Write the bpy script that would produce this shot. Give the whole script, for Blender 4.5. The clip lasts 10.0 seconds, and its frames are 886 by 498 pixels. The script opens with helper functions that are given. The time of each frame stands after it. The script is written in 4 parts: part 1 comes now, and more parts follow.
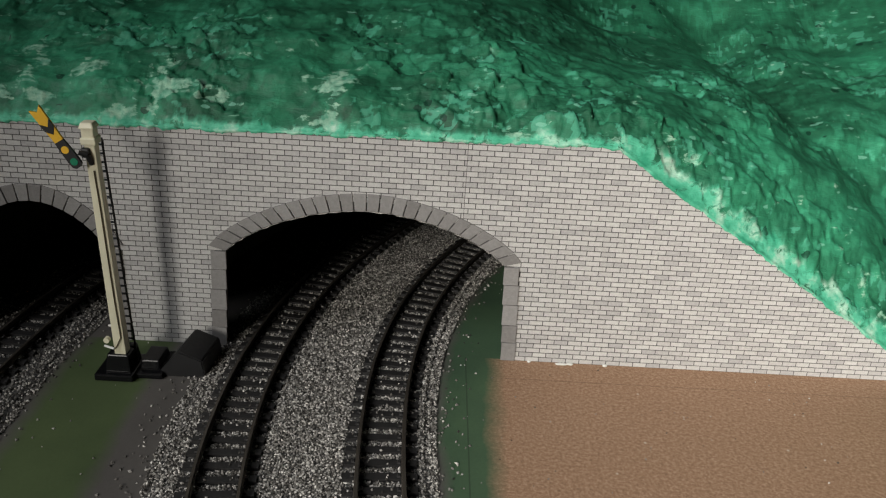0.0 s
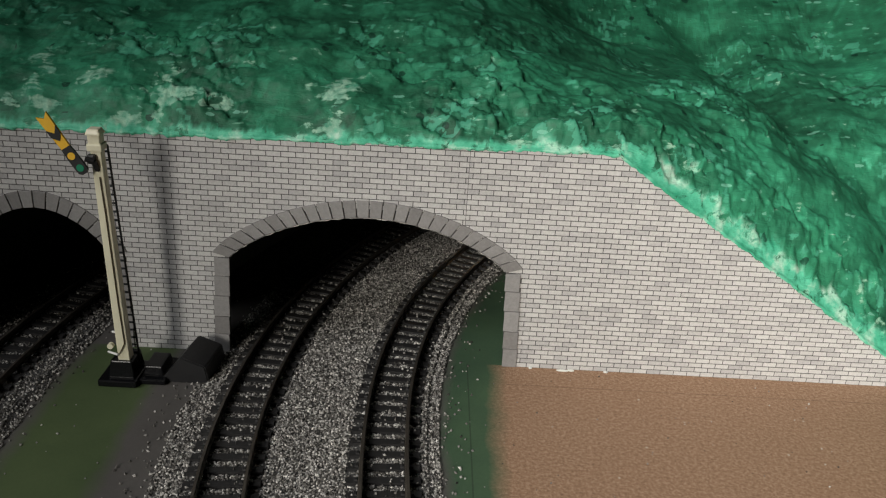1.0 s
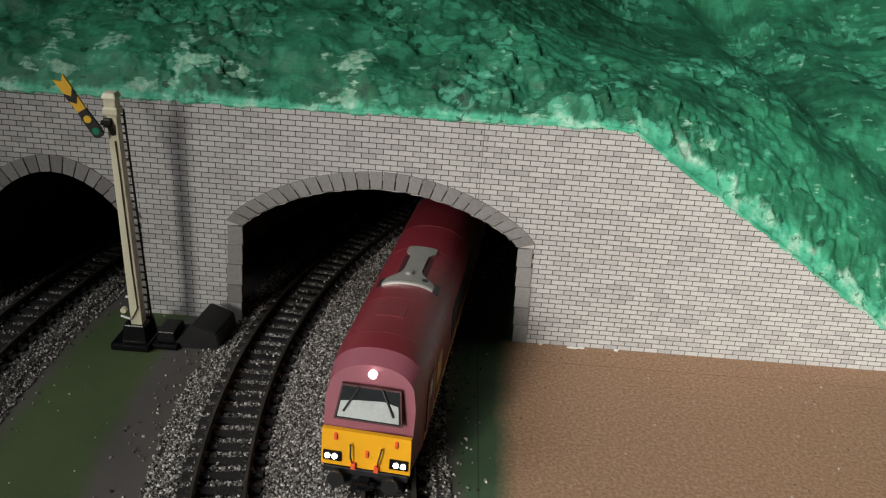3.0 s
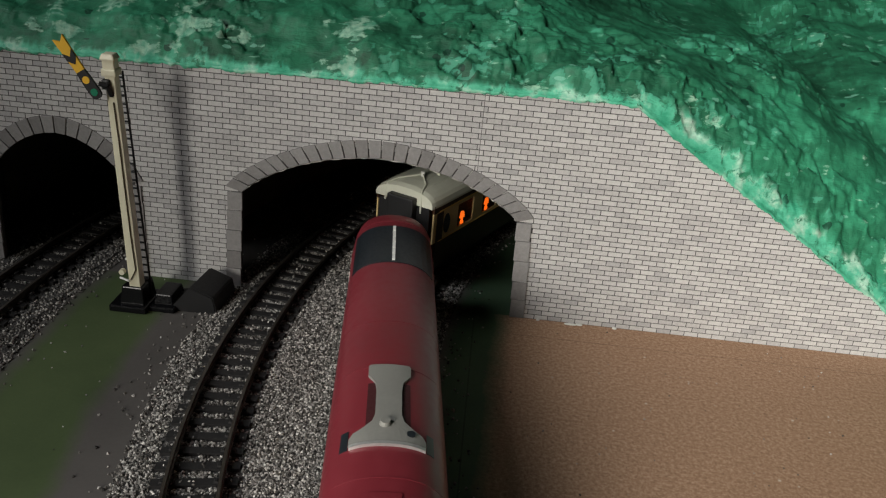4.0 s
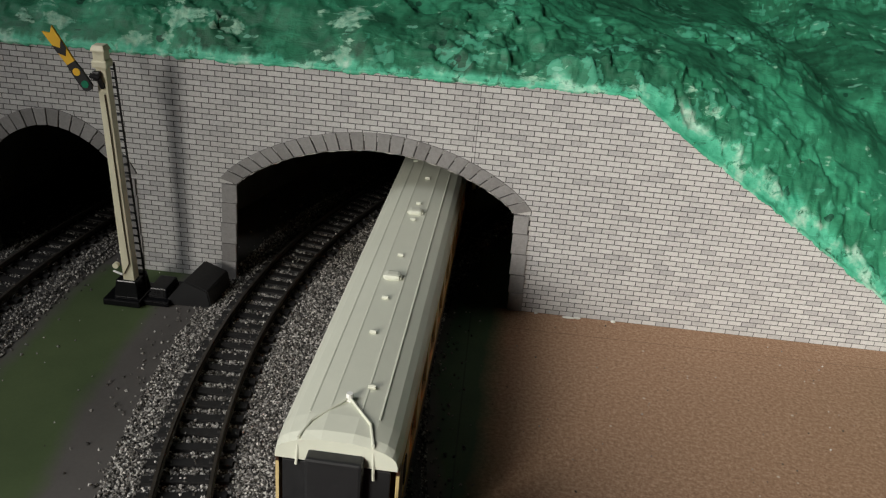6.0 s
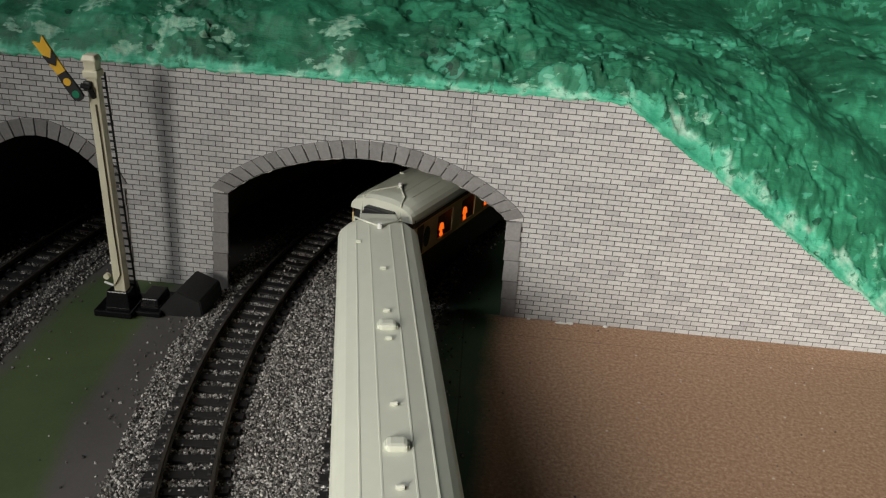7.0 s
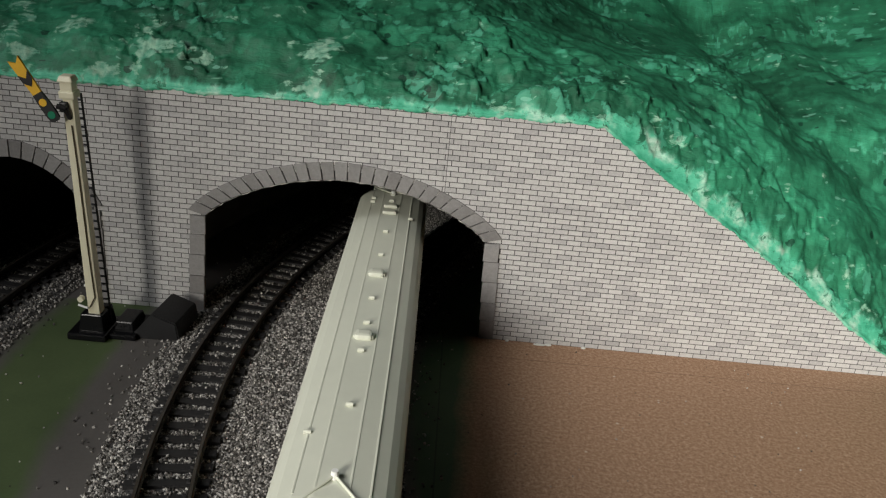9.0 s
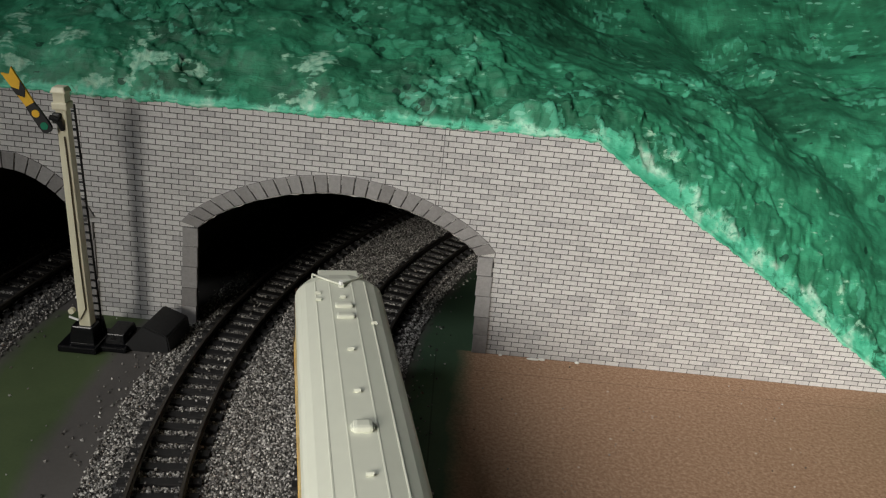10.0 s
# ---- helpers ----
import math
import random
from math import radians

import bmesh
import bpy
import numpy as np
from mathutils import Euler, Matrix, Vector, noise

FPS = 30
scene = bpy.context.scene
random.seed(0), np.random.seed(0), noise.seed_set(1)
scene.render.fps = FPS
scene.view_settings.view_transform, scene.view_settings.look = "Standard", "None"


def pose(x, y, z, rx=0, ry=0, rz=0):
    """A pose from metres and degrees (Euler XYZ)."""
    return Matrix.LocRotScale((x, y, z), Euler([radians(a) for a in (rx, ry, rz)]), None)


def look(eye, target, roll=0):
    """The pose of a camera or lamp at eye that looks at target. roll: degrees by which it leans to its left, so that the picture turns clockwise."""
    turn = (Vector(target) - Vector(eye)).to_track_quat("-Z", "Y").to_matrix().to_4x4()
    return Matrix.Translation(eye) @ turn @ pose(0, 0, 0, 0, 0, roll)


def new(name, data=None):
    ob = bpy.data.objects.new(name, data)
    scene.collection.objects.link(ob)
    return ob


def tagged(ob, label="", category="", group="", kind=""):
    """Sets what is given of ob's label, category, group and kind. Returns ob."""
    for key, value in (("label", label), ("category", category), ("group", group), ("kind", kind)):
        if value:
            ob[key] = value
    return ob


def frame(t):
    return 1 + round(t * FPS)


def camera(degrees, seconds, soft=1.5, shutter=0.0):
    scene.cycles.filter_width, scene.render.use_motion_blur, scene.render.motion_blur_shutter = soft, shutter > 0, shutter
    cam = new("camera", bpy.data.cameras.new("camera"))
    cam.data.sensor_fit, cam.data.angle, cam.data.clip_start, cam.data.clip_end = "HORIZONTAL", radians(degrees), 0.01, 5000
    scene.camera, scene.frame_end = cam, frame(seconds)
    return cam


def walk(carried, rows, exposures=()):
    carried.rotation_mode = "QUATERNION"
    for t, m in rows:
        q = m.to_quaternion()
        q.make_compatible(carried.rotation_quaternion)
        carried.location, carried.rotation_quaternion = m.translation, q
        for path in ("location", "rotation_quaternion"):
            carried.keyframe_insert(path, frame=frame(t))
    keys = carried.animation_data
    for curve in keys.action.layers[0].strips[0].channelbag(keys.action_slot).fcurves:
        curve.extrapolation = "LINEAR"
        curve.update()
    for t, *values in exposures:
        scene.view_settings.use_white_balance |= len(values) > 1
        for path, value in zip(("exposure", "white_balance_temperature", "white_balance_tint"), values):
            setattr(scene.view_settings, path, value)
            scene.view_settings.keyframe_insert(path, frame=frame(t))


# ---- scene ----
cam = camera(56.75, 10.0, soft=1.2)
# seconds, eye in metres, yaw, pitch and roll in degrees
ROWS = [
    (0, 0.09297, -0.34241, 0.20083, -0.923, -22.920, 3.566),
    (0.5, 0.09272, -0.34269, 0.20038, 358.932, -22.418, 3.663),
    (1, 0.09045, -0.34630, 0.19870, -1.146, -21.937, 3.629),
    (1.5, 0.08785, -0.34783, 0.19663, -1.274, -21.728, 3.637),
    (2, 0.08629, -0.34912, 0.19375, -1.315, -21.849, 3.737),
    (2.5, 0.08773, -0.34876, 0.19348, -0.731, -22.256, 3.966),
    (4, 0.10904, -0.34711, 0.19001, 2.375, -24.521, 5.261),
    (4.5, 0.11119, -0.34642, 0.18866, 3.221, -25.118, 5.227),
    (5, 0.11381, -0.34546, 0.18918, 363.488, -25.420, 5.108),
    (6.5, 0.10982, -0.34190, 0.19053, 361.916, -25.149, 5.071),
    (7, 0.10658, -0.34329, 0.19062, 361.183, -24.786, 5.100),
    (7.5, 0.10577, -0.34406, 0.18912, 360.494, -24.172, 5.182),
    (8, 0.10693, -0.34483, 0.19006, 360.075, -23.796, 5.283),
    (8.5, 0.10737, -0.34471, 0.18868, 359.772, -23.223, 5.436),
    (9, 0.10577, -0.34420, 0.18926, 359.553, -22.885, 5.659),
    (9.5, 0.10757, -0.34273, 0.19054, -0.494, -22.335, 5.841),
    (10, 0.10778, -0.34348, 0.18833, -0.503, -21.807, 5.974),
]


def eye_pose(x, y, z, yaw, pitch, roll):
    ahead = Vector((-math.sin(radians(yaw)) * math.cos(radians(pitch)), math.cos(radians(yaw)) * math.cos(radians(pitch)), math.sin(radians(pitch))))
    return look((x, y, z), Vector((x, y, z)) + ahead, roll)


walk(cam, [(t, eye_pose(*row)) for t, *row in ROWS], exposures=((0.0, 0.0), (2.5, 0.0), (3.9, -0.16), (10.0, -0.1)))

# ---- light ----
world = bpy.data.worlds.new("room_air")
scene.world = world
world.use_nodes = True
world.node_tree.nodes["Background"].inputs["Color"].default_value = (0.8, 0.9, 1.0, 1)
world.node_tree.nodes["Background"].inputs["Strength"].default_value = 0.014


def tall_lamp(name, eye, target, watts, wide, high, spread, colour):
    """A tall soft lamp whose light narrows towards its middle line."""
    data = bpy.data.lights.new(name, "AREA")
    data.shape, data.size, data.size_y = "RECTANGLE", wide, high
    data.energy, data.spread, data.color = watts, radians(spread), colour
    ob = new(name, data)
    ob.matrix_world = look(eye, target)
    return ob


tall_lamp("standing_lamp", (-0.42, -1.30, 0.56), (0.36, -0.02, 0.05), 1.56, 0.46, 0.66, 29.0, (1.0, 0.965, 0.885))
tall_lamp("ceiling_lamp", (-0.78, -0.62, 0.92), (0.17, -0.27, 0.0), 0.86, 0.62, 0.62, 46.0, (0.95, 0.97, 1.0))

# ---- materials ----
MM = 0.001
CX, CY = 485.8, -49.1  # the middle of the curved tracks, mm
R_NEAR, R_MID, R_FAR = 408.4, 468.6, 584.0
RAIL_TOP = 5.5


def link(nt, a, b):
    nt.links.new(a, b)


def base_mat(name, colour, rough=0.6, metal=0.0, spec=0.5):
    m = bpy.data.materials.new(name)
    m.use_nodes = True
    b = m.node_tree.nodes["Principled BSDF"]
    b.inputs["Base Color"].default_value = (*colour, 1)
    b.inputs["Roughness"].default_value = rough
    b.inputs["Metallic"].default_value = metal
    b.inputs["Specular IOR Level"].default_value = spec
    return m, m.node_tree, b


def noise_tex(nt, scale, detail=4.0, rough=0.55, vec=None, dist=0.0):
    n = nt.nodes.new("ShaderNodeTexNoise")
    n.inputs["Scale"].default_value, n.inputs["Detail"].default_value = scale, detail
    n.inputs["Roughness"].default_value, n.inputs["Distortion"].default_value = rough, dist
    if vec is None:
        vec = nt.nodes.new("ShaderNodeTexCoord").outputs["Object"]
    link(nt, vec, n.inputs["Vector"])
    return n.outputs["Fac"]


def ramp(nt, fac, stops):
    r = nt.nodes.new("ShaderNodeValToRGB")
    while len(r.color_ramp.elements) < len(stops):
        r.color_ramp.elements.new(0.5)
    for e, (p, c) in zip(r.color_ramp.elements, stops):
        e.position, e.color = p, (*c, 1) if len(c) == 3 else c
    link(nt, fac, r.inputs["Fac"])
    return r.outputs["Color"]


def mix(nt, fac, a, b, kind="MIX"):
    n = nt.nodes.new("ShaderNodeMix")
    n.data_type, n.blend_type = "RGBA", kind
    for socket, v in ((n.inputs["Factor"], fac), (n.inputs[6], a), (n.inputs[7], b)):
        if isinstance(v, (int, float)):
            socket.default_value = v
        elif isinstance(v, tuple):
            socket.default_value = (*v, 1)
        else:
            link(nt, v, socket)
    return n.outputs[2]


def calc(nt, op, a, b=0.0, clamp=False):
    n = nt.nodes.new("ShaderNodeMath")
    n.operation, n.use_clamp = op, clamp
    for socket, v in zip(n.inputs, (a, b)):
        if isinstance(v, (int, float)):
            socket.default_value = v
        else:
            link(nt, v, socket)
    return n.outputs[0]


def bump(nt, b, height, strength, distance):
    n = nt.nodes.new("ShaderNodeBump")
    n.inputs["Strength"].default_value, n.inputs["Distance"].default_value = strength, distance
    link(nt, height, n.inputs["Height"])
    link(nt, n.outputs["Normal"], b.inputs["Normal"])


def plain(name, colour, rough=0.5, metal=0.0, wear=0.18, scale=300.0, rise=0.0, spec=0.5):
    """Paint, plastic or metal with a little grain, dust and unevenness."""
    m, nt, b = base_mat(name, colour, rough, metal, spec)
    big, fine = noise_tex(nt, scale * 0.25, 3), noise_tex(nt, scale * 2.5, 5)
    f = calc(nt, "ADD", calc(nt, "MULTIPLY", big, 0.6), calc(nt, "MULTIPLY", fine, 0.4))
    lo, hi = tuple(c * (1 - wear) for c in colour), tuple(min(1, c * (1 + wear)) for c in colour)
    link(nt, ramp(nt, f, ((0.3, lo), (0.7, hi))), b.inputs["Base Color"])
    r = ramp(nt, fine, ((0.25, (rough * 0.8,) * 3), (0.8, (min(1, rough * 1.25),) * 3)))
    link(nt, r, b.inputs["Roughness"])
    if rise:
        bump(nt, b, fine, 0.5, rise)
    return m


def glowing(name, colour, strength):
    m, nt, b = base_mat(name, colour, 0.3)
    b.inputs["Emission Color"].default_value = (*colour, 1)
    b.inputs["Emission Strength"].default_value = strength
    return m


def random_of(nt, island):
    if island:
        return nt.nodes.new("ShaderNodeNewGeometry").outputs["Random Per Island"]
    return nt.nodes.new("ShaderNodeObjectInfo").outputs["Random"]


def brick_mat(name, island):
    m, nt, b = base_mat(name, (0.5, 0.5, 0.5), 0.62, spec=0.35)
    r = random_of(nt, island)
    col = ramp(nt, r, ((0.0, (0.42, 0.415, 0.415)), (0.2, (0.50, 0.495, 0.485)), (0.5, (0.555, 0.55, 0.535)), (0.8, (0.60, 0.597, 0.58)), (1.0, (0.515, 0.51, 0.505))))
    geo = nt.nodes.new("ShaderNodeNewGeometry").outputs["Position"]
    grain = noise_tex(nt, 900, 5, 0.7, geo)
    stain = noise_tex(nt, 28, 3, 0.5, geo)
    col = mix(nt, 0.55, col, ramp(nt, grain, ((0.3, (0.30, 0.29, 0.29)), (0.7, (0.68, 0.66, 0.65)))), "OVERLAY")
    col = mix(nt, calc(nt, "MULTIPLY", stain, 0.22), col, (0.44, 0.42, 0.42))
    link(nt, col, b.inputs["Base Color"])
    bump(nt, b, grain, 0.25, 0.0001)
    return m


def stone_mat():
    m, nt, b = base_mat("grey_card_stone", (0.3, 0.29, 0.28), 0.7, spec=0.3)
    r = random_of(nt, False)
    geo = nt.nodes.new("ShaderNodeNewGeometry").outputs["Position"]
    grain = noise_tex(nt, 700, 5, 0.7, geo)
    col = ramp(nt, r, ((0.0, (0.215, 0.205, 0.200)), (0.5, (0.26, 0.25, 0.245)), (1.0, (0.30, 0.29, 0.285))))
    col = mix(nt, 0.5, col, ramp(nt, grain, ((0.3, (0.36, 0.36, 0.36)), (0.7, (0.62, 0.62, 0.62)))), "OVERLAY")
    link(nt, col, b.inputs["Base Color"])
    bump(nt, b, grain, 0.3, 0.0001)
    return m


def attribute(nt, name):
    n = nt.nodes.new("ShaderNodeAttribute")
    n.attribute_name = name
    return n.outputs["Fac"]


def hill_mat():
    """Thick green poster paint over plaster: knife dabs, brush streaks, bare spots, painted highlights and shaded pits.
    """
    m, nt, b = base_mat("painted_plaster", (0.02, 0.16, 0.09), 0.5, spec=0.28)
    geo = nt.nodes.new("ShaderNodeNewGeometry").outputs["Position"]
    broad, fine = noise_tex(nt, 15, 3, 0.5, geo, 0.6), noise_tex(nt, 260, 5, 0.62, geo)
    col = ramp(nt, broad, ((0.32, (0.014, 0.078, 0.041)), (0.5, (0.024, 0.155, 0.081)), (0.68, (0.040, 0.29, 0.154))))
    dab = ramp(nt, attribute(nt, "dab"), ((0.05, (0.009, 0.058, 0.031)), (0.3, (0.020, 0.130, 0.068)), (0.6, (0.034, 0.24, 0.125)), (0.85, (0.062, 0.39, 0.22))))
    col = mix(nt, 0.42, col, dab)
    # streaks of the brush, pulled along the slope
    lay = nt.nodes.new("ShaderNodeMapping")
    lay.inputs["Rotation"].default_value = (0.3, 0.75, 0.35)
    lay.inputs["Scale"].default_value = (0.35, 1.0, 1.2)
    link(nt, geo, lay.inputs["Vector"])
    streak = noise_tex(nt, 210, 4, 0.6, lay.outputs["Vector"], 1.2)
    col = mix(nt, 0.45, col, ramp(nt, streak, ((0.34, (0.36,) * 3), (0.5, (0.5,) * 3), (0.68, (0.68,) * 3))), "OVERLAY")
    col = mix(nt, 0.35, col, ramp(nt, fine, ((0.3, (0.34,) * 3), (0.7, (0.66,) * 3))), "OVERLAY")
    # pale gloss highlights painted onto single dabs
    torn = noise_tex(nt, 130, 5, 0.65, geo, 1.0)
    thin = calc(nt, "MULTIPLY", calc(nt, "SUBTRACT", calc(nt, "ADD", calc(nt, "MULTIPLY", attribute(nt, "fleck"), 0.7), calc(nt, "ADD", calc(nt, "MULTIPLY", torn, 0.8), calc(nt, "MULTIPLY", streak, 0.8))), 0.98, True), 8.0, True)
    col = mix(nt, calc(nt, "MULTIPLY", thin, 0.5), col, (0.10, 0.46, 0.30))
    # small pits sunk by the bump, their shade painted in as dark green
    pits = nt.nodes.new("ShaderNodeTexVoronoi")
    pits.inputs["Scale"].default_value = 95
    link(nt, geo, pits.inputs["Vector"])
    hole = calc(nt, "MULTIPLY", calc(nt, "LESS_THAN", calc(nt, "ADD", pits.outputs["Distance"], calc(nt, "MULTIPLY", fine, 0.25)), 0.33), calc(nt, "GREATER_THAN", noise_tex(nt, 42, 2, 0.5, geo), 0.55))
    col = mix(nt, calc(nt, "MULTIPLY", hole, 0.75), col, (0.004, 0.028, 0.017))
    # specks of bare plaster
    chips = nt.nodes.new("ShaderNodeTexVoronoi")
    chips.inputs["Scale"].default_value = 150
    link(nt, lay.outputs["Vector"], chips.inputs["Vector"])
    chip = calc(nt, "MULTIPLY", calc(nt, "LESS_THAN", calc(nt, "ADD", chips.outputs["Distance"], calc(nt, "MULTIPLY", torn, 0.3)), 0.31), calc(nt, "GREATER_THAN", noise_tex(nt, 30, 3, 0.5, geo), 0.53))
    col = mix(nt, calc(nt, "MULTIPLY", chip, 0.6), col, (0.22, 0.55, 0.40))
    # pale splashes over the rim, and the thinly painted rim itself
    splash = calc(nt, "MULTIPLY", calc(nt, "SUBTRACT", calc(nt, "ADD", calc(nt, "MULTIPLY", attribute(nt, "splash"), 0.55), calc(nt, "ADD", torn, calc(nt, "MULTIPLY", streak, 0.9))), 1.16, True), 9.0, True)
    col = mix(nt, calc(nt, "MULTIPLY", splash, 0.75), col, ramp(nt, fine, ((0.35, (0.08, 0.36, 0.23)), (0.62, (0.46, 0.72, 0.54)))))
    edge = calc(nt, "MULTIPLY", attribute(nt, "rim"), ramp(nt, noise_tex(nt, 120, 6, 0.7, geo, 1.0), ((0.38, (0.0,) * 3), (0.50, (1.6,) * 3))), True)
    col = mix(nt, edge, col, ramp(nt, noise_tex(nt, 85, 4, 0.6, geo), ((0.36, (0.045, 0.36, 0.21)), (0.52, (0.12, 0.55, 0.35)), (0.68, (0.56, 0.78, 0.64)))))
    link(nt, col, b.inputs["Base Color"])
    link(nt, ramp(nt, fine, ((0.3, (0.40,) * 3), (0.7, (0.66,) * 3))), b.inputs["Roughness"])
    h = calc(nt, "ADD", calc(nt, "ADD", calc(nt, "MULTIPLY", streak, 0.7), calc(nt, "MULTIPLY", fine, 0.35)), calc(nt, "SUBTRACT", calc(nt, "MULTIPLY", torn, 0.6), hole))
    bump(nt, b, h, 0.5, 0.0014)
    return m


def board_mat():
    """Baseboard: bare brown hardboard, sprayed green verges and grey under the tracks."""
    m, nt, b = base_mat("baseboard_surface", (0.3, 0.18, 0.11), 0.75, spec=0.3)
    geo = nt.nodes.new("ShaderNodeNewGeometry").outputs["Position"]
    sep = nt.nodes.new("ShaderNodeSeparateXYZ")
    link(nt, geo, sep.inputs[0])
    dist = nt.nodes.new("ShaderNodeVectorMath")
    dist.operation = "DISTANCE"
    dist.inputs[1].default_value = (CX * MM, CY * MM, 0)
    link(nt, geo, dist.inputs[0])
    wob = calc(nt, "MULTIPLY", calc(nt, "SUBTRACT", noise_tex(nt, 40, 4, 0.6, geo), 0.5), 0.010)
    r = calc(nt, "ADD", dist.outputs["Value"], wob)
    x = calc(nt, "ADD", sep.outputs[0], wob)

    def step(v, at, soft):
        return calc(nt, "MULTIPLY", calc(nt, "SUBTRACT", v, at - soft / 2), 1 / soft, True)

    grain, specks, broad = noise_tex(nt, 640, 7, 0.85, geo), noise_tex(nt, 420, 3, 0.5, geo), noise_tex(nt, 22, 4, 0.5, geo)
    brown = ramp(nt, grain, ((0.32, (0.20, 0.110, 0.065)), (0.5, (0.37, 0.225, 0.138)), (0.66, (0.58, 0.40, 0.28))))
    brown = mix(nt, calc(nt, "MULTIPLY", broad, 0.35), brown, (0.27, 0.15, 0.085))
    brown = mix(nt, calc(nt, "MULTIPLY", calc(nt, "SUBTRACT", specks, 0.67, True), 6.0, True), brown, (0.09, 0.05, 0.03))
    dust = nt.nodes.new("ShaderNodeTexVoronoi")
    dust.inputs["Scale"].default_value = 95
    link(nt, geo, dust.inputs["Vector"])
    dot = calc(nt, "MULTIPLY", calc(nt, "LESS_THAN", dust.outputs["Distance"], 0.055), calc(nt, "GREATER_THAN", broad, 0.5))
    brown = mix(nt, calc(nt, "MULTIPLY", dot, 0.7), brown, (0.66, 0.58, 0.48))
    line = calc(nt, "LESS_THAN", calc(nt, "ABSOLUTE", calc(nt, "ADD", calc(nt, "ADD", sep.outputs[1], 0.0165), calc(nt, "MULTIPLY", wob, 0.12))), 0.00022)
    brown = mix(nt, calc(nt, "MULTIPLY", line, calc(nt, "MULTIPLY", specks, 0.9)), brown, (0.10, 0.055, 0.035))
    green_r = ramp(nt, broad, ((0.3, (0.045, 0.085, 0.050)), (0.7, (0.070, 0.125, 0.065))))
    green_l = ramp(nt, broad, ((0.3, (0.058, 0.086, 0.034)), (0.7, (0.088, 0.122, 0.050))))
    grey = ramp(nt, broad, ((0.3, (0.085, 0.078, 0.072)), (0.7, (0.118, 0.108, 0.10))))
    col = mix(nt, step(r, 0.3845, 0.006), green_r, grey)
    col = mix(nt, step(r, 0.514, 0.007), col, green_l)
    col = mix(nt, step(r, 0.553, 0.008), col, grey)
    line2 = calc(nt, "LESS_THAN", calc(nt, "ABSOLUTE", calc(nt, "SUBTRACT", sep.outputs[0], 0.1125)), 0.0003)
    col = mix(nt, calc(nt, "MULTIPLY", line2, 0.5), col, (0.02, 0.03, 0.02))
    col = mix(nt, step(calc(nt, "ADD", x, calc(nt, "MULTIPLY", sep.outputs[1], -0.04)), 0.1265, 0.010), col, brown)
    col = mix(nt, calc(nt, "GREATER_THAN", sep.outputs[1], 0.0008), col, green_r)
    col = mix(nt, calc(nt, "MULTIPLY", calc(nt, "GREATER_THAN", sep.outputs[1], 0.0008), step(r, 0.3845, 0.006)), col, grey)
    fine = ramp(nt, grain, ((0.3, (0.42,) * 3), (0.7, (0.58,) * 3)))
    col = mix(nt, 0.6, col, fine, "OVERLAY")
    link(nt, col, b.inputs["Base Color"])
    bump(nt, b, grain, 0.3, 0.00015)
    return m


def ballast_mat(name, dark=1.0):
    m, nt, b = base_mat(name, (0.2, 0.2, 0.2), 0.8, spec=0.3)
    r = random_of(nt, True)
    col = ramp(nt, r, ((0.0, (0.028 * dark, 0.026 * dark, 0.024 * dark)), (0.35, (0.12 * dark, 0.112 * dark, 0.10 * dark)), (0.72, (0.30 * dark, 0.285 * dark, 0.265 * dark)), (1.0, (0.74 * dark, 0.71 * dark, 0.66 * dark))))
    link(nt, col, b.inputs["Base Color"])
    return m


def bed_mat():
    m, nt, b = base_mat("ballast_fines", (0.1, 0.1, 0.1), 0.9, spec=0.2)
    geo = nt.nodes.new("ShaderNodeNewGeometry").outputs["Position"]
    g = noise_tex(nt, 1100, 3, 0.6, geo)
    link(nt, ramp(nt, g, ((0.3, (0.03, 0.03, 0.03)), (0.6, (0.12, 0.115, 0.11)), (0.8, (0.26, 0.25, 0.24)))), b.inputs["Base Color"])
    bump(nt, b, g, 1.0, 0.0008)
    return m


def glass_mat():
    m, nt, b = base_mat("window_glass", (0.85, 0.85, 0.82), 0.05)
    b.inputs["Transmission Weight"].default_value = 1.0
    b.inputs["IOR"].default_value = 1.3
    return m


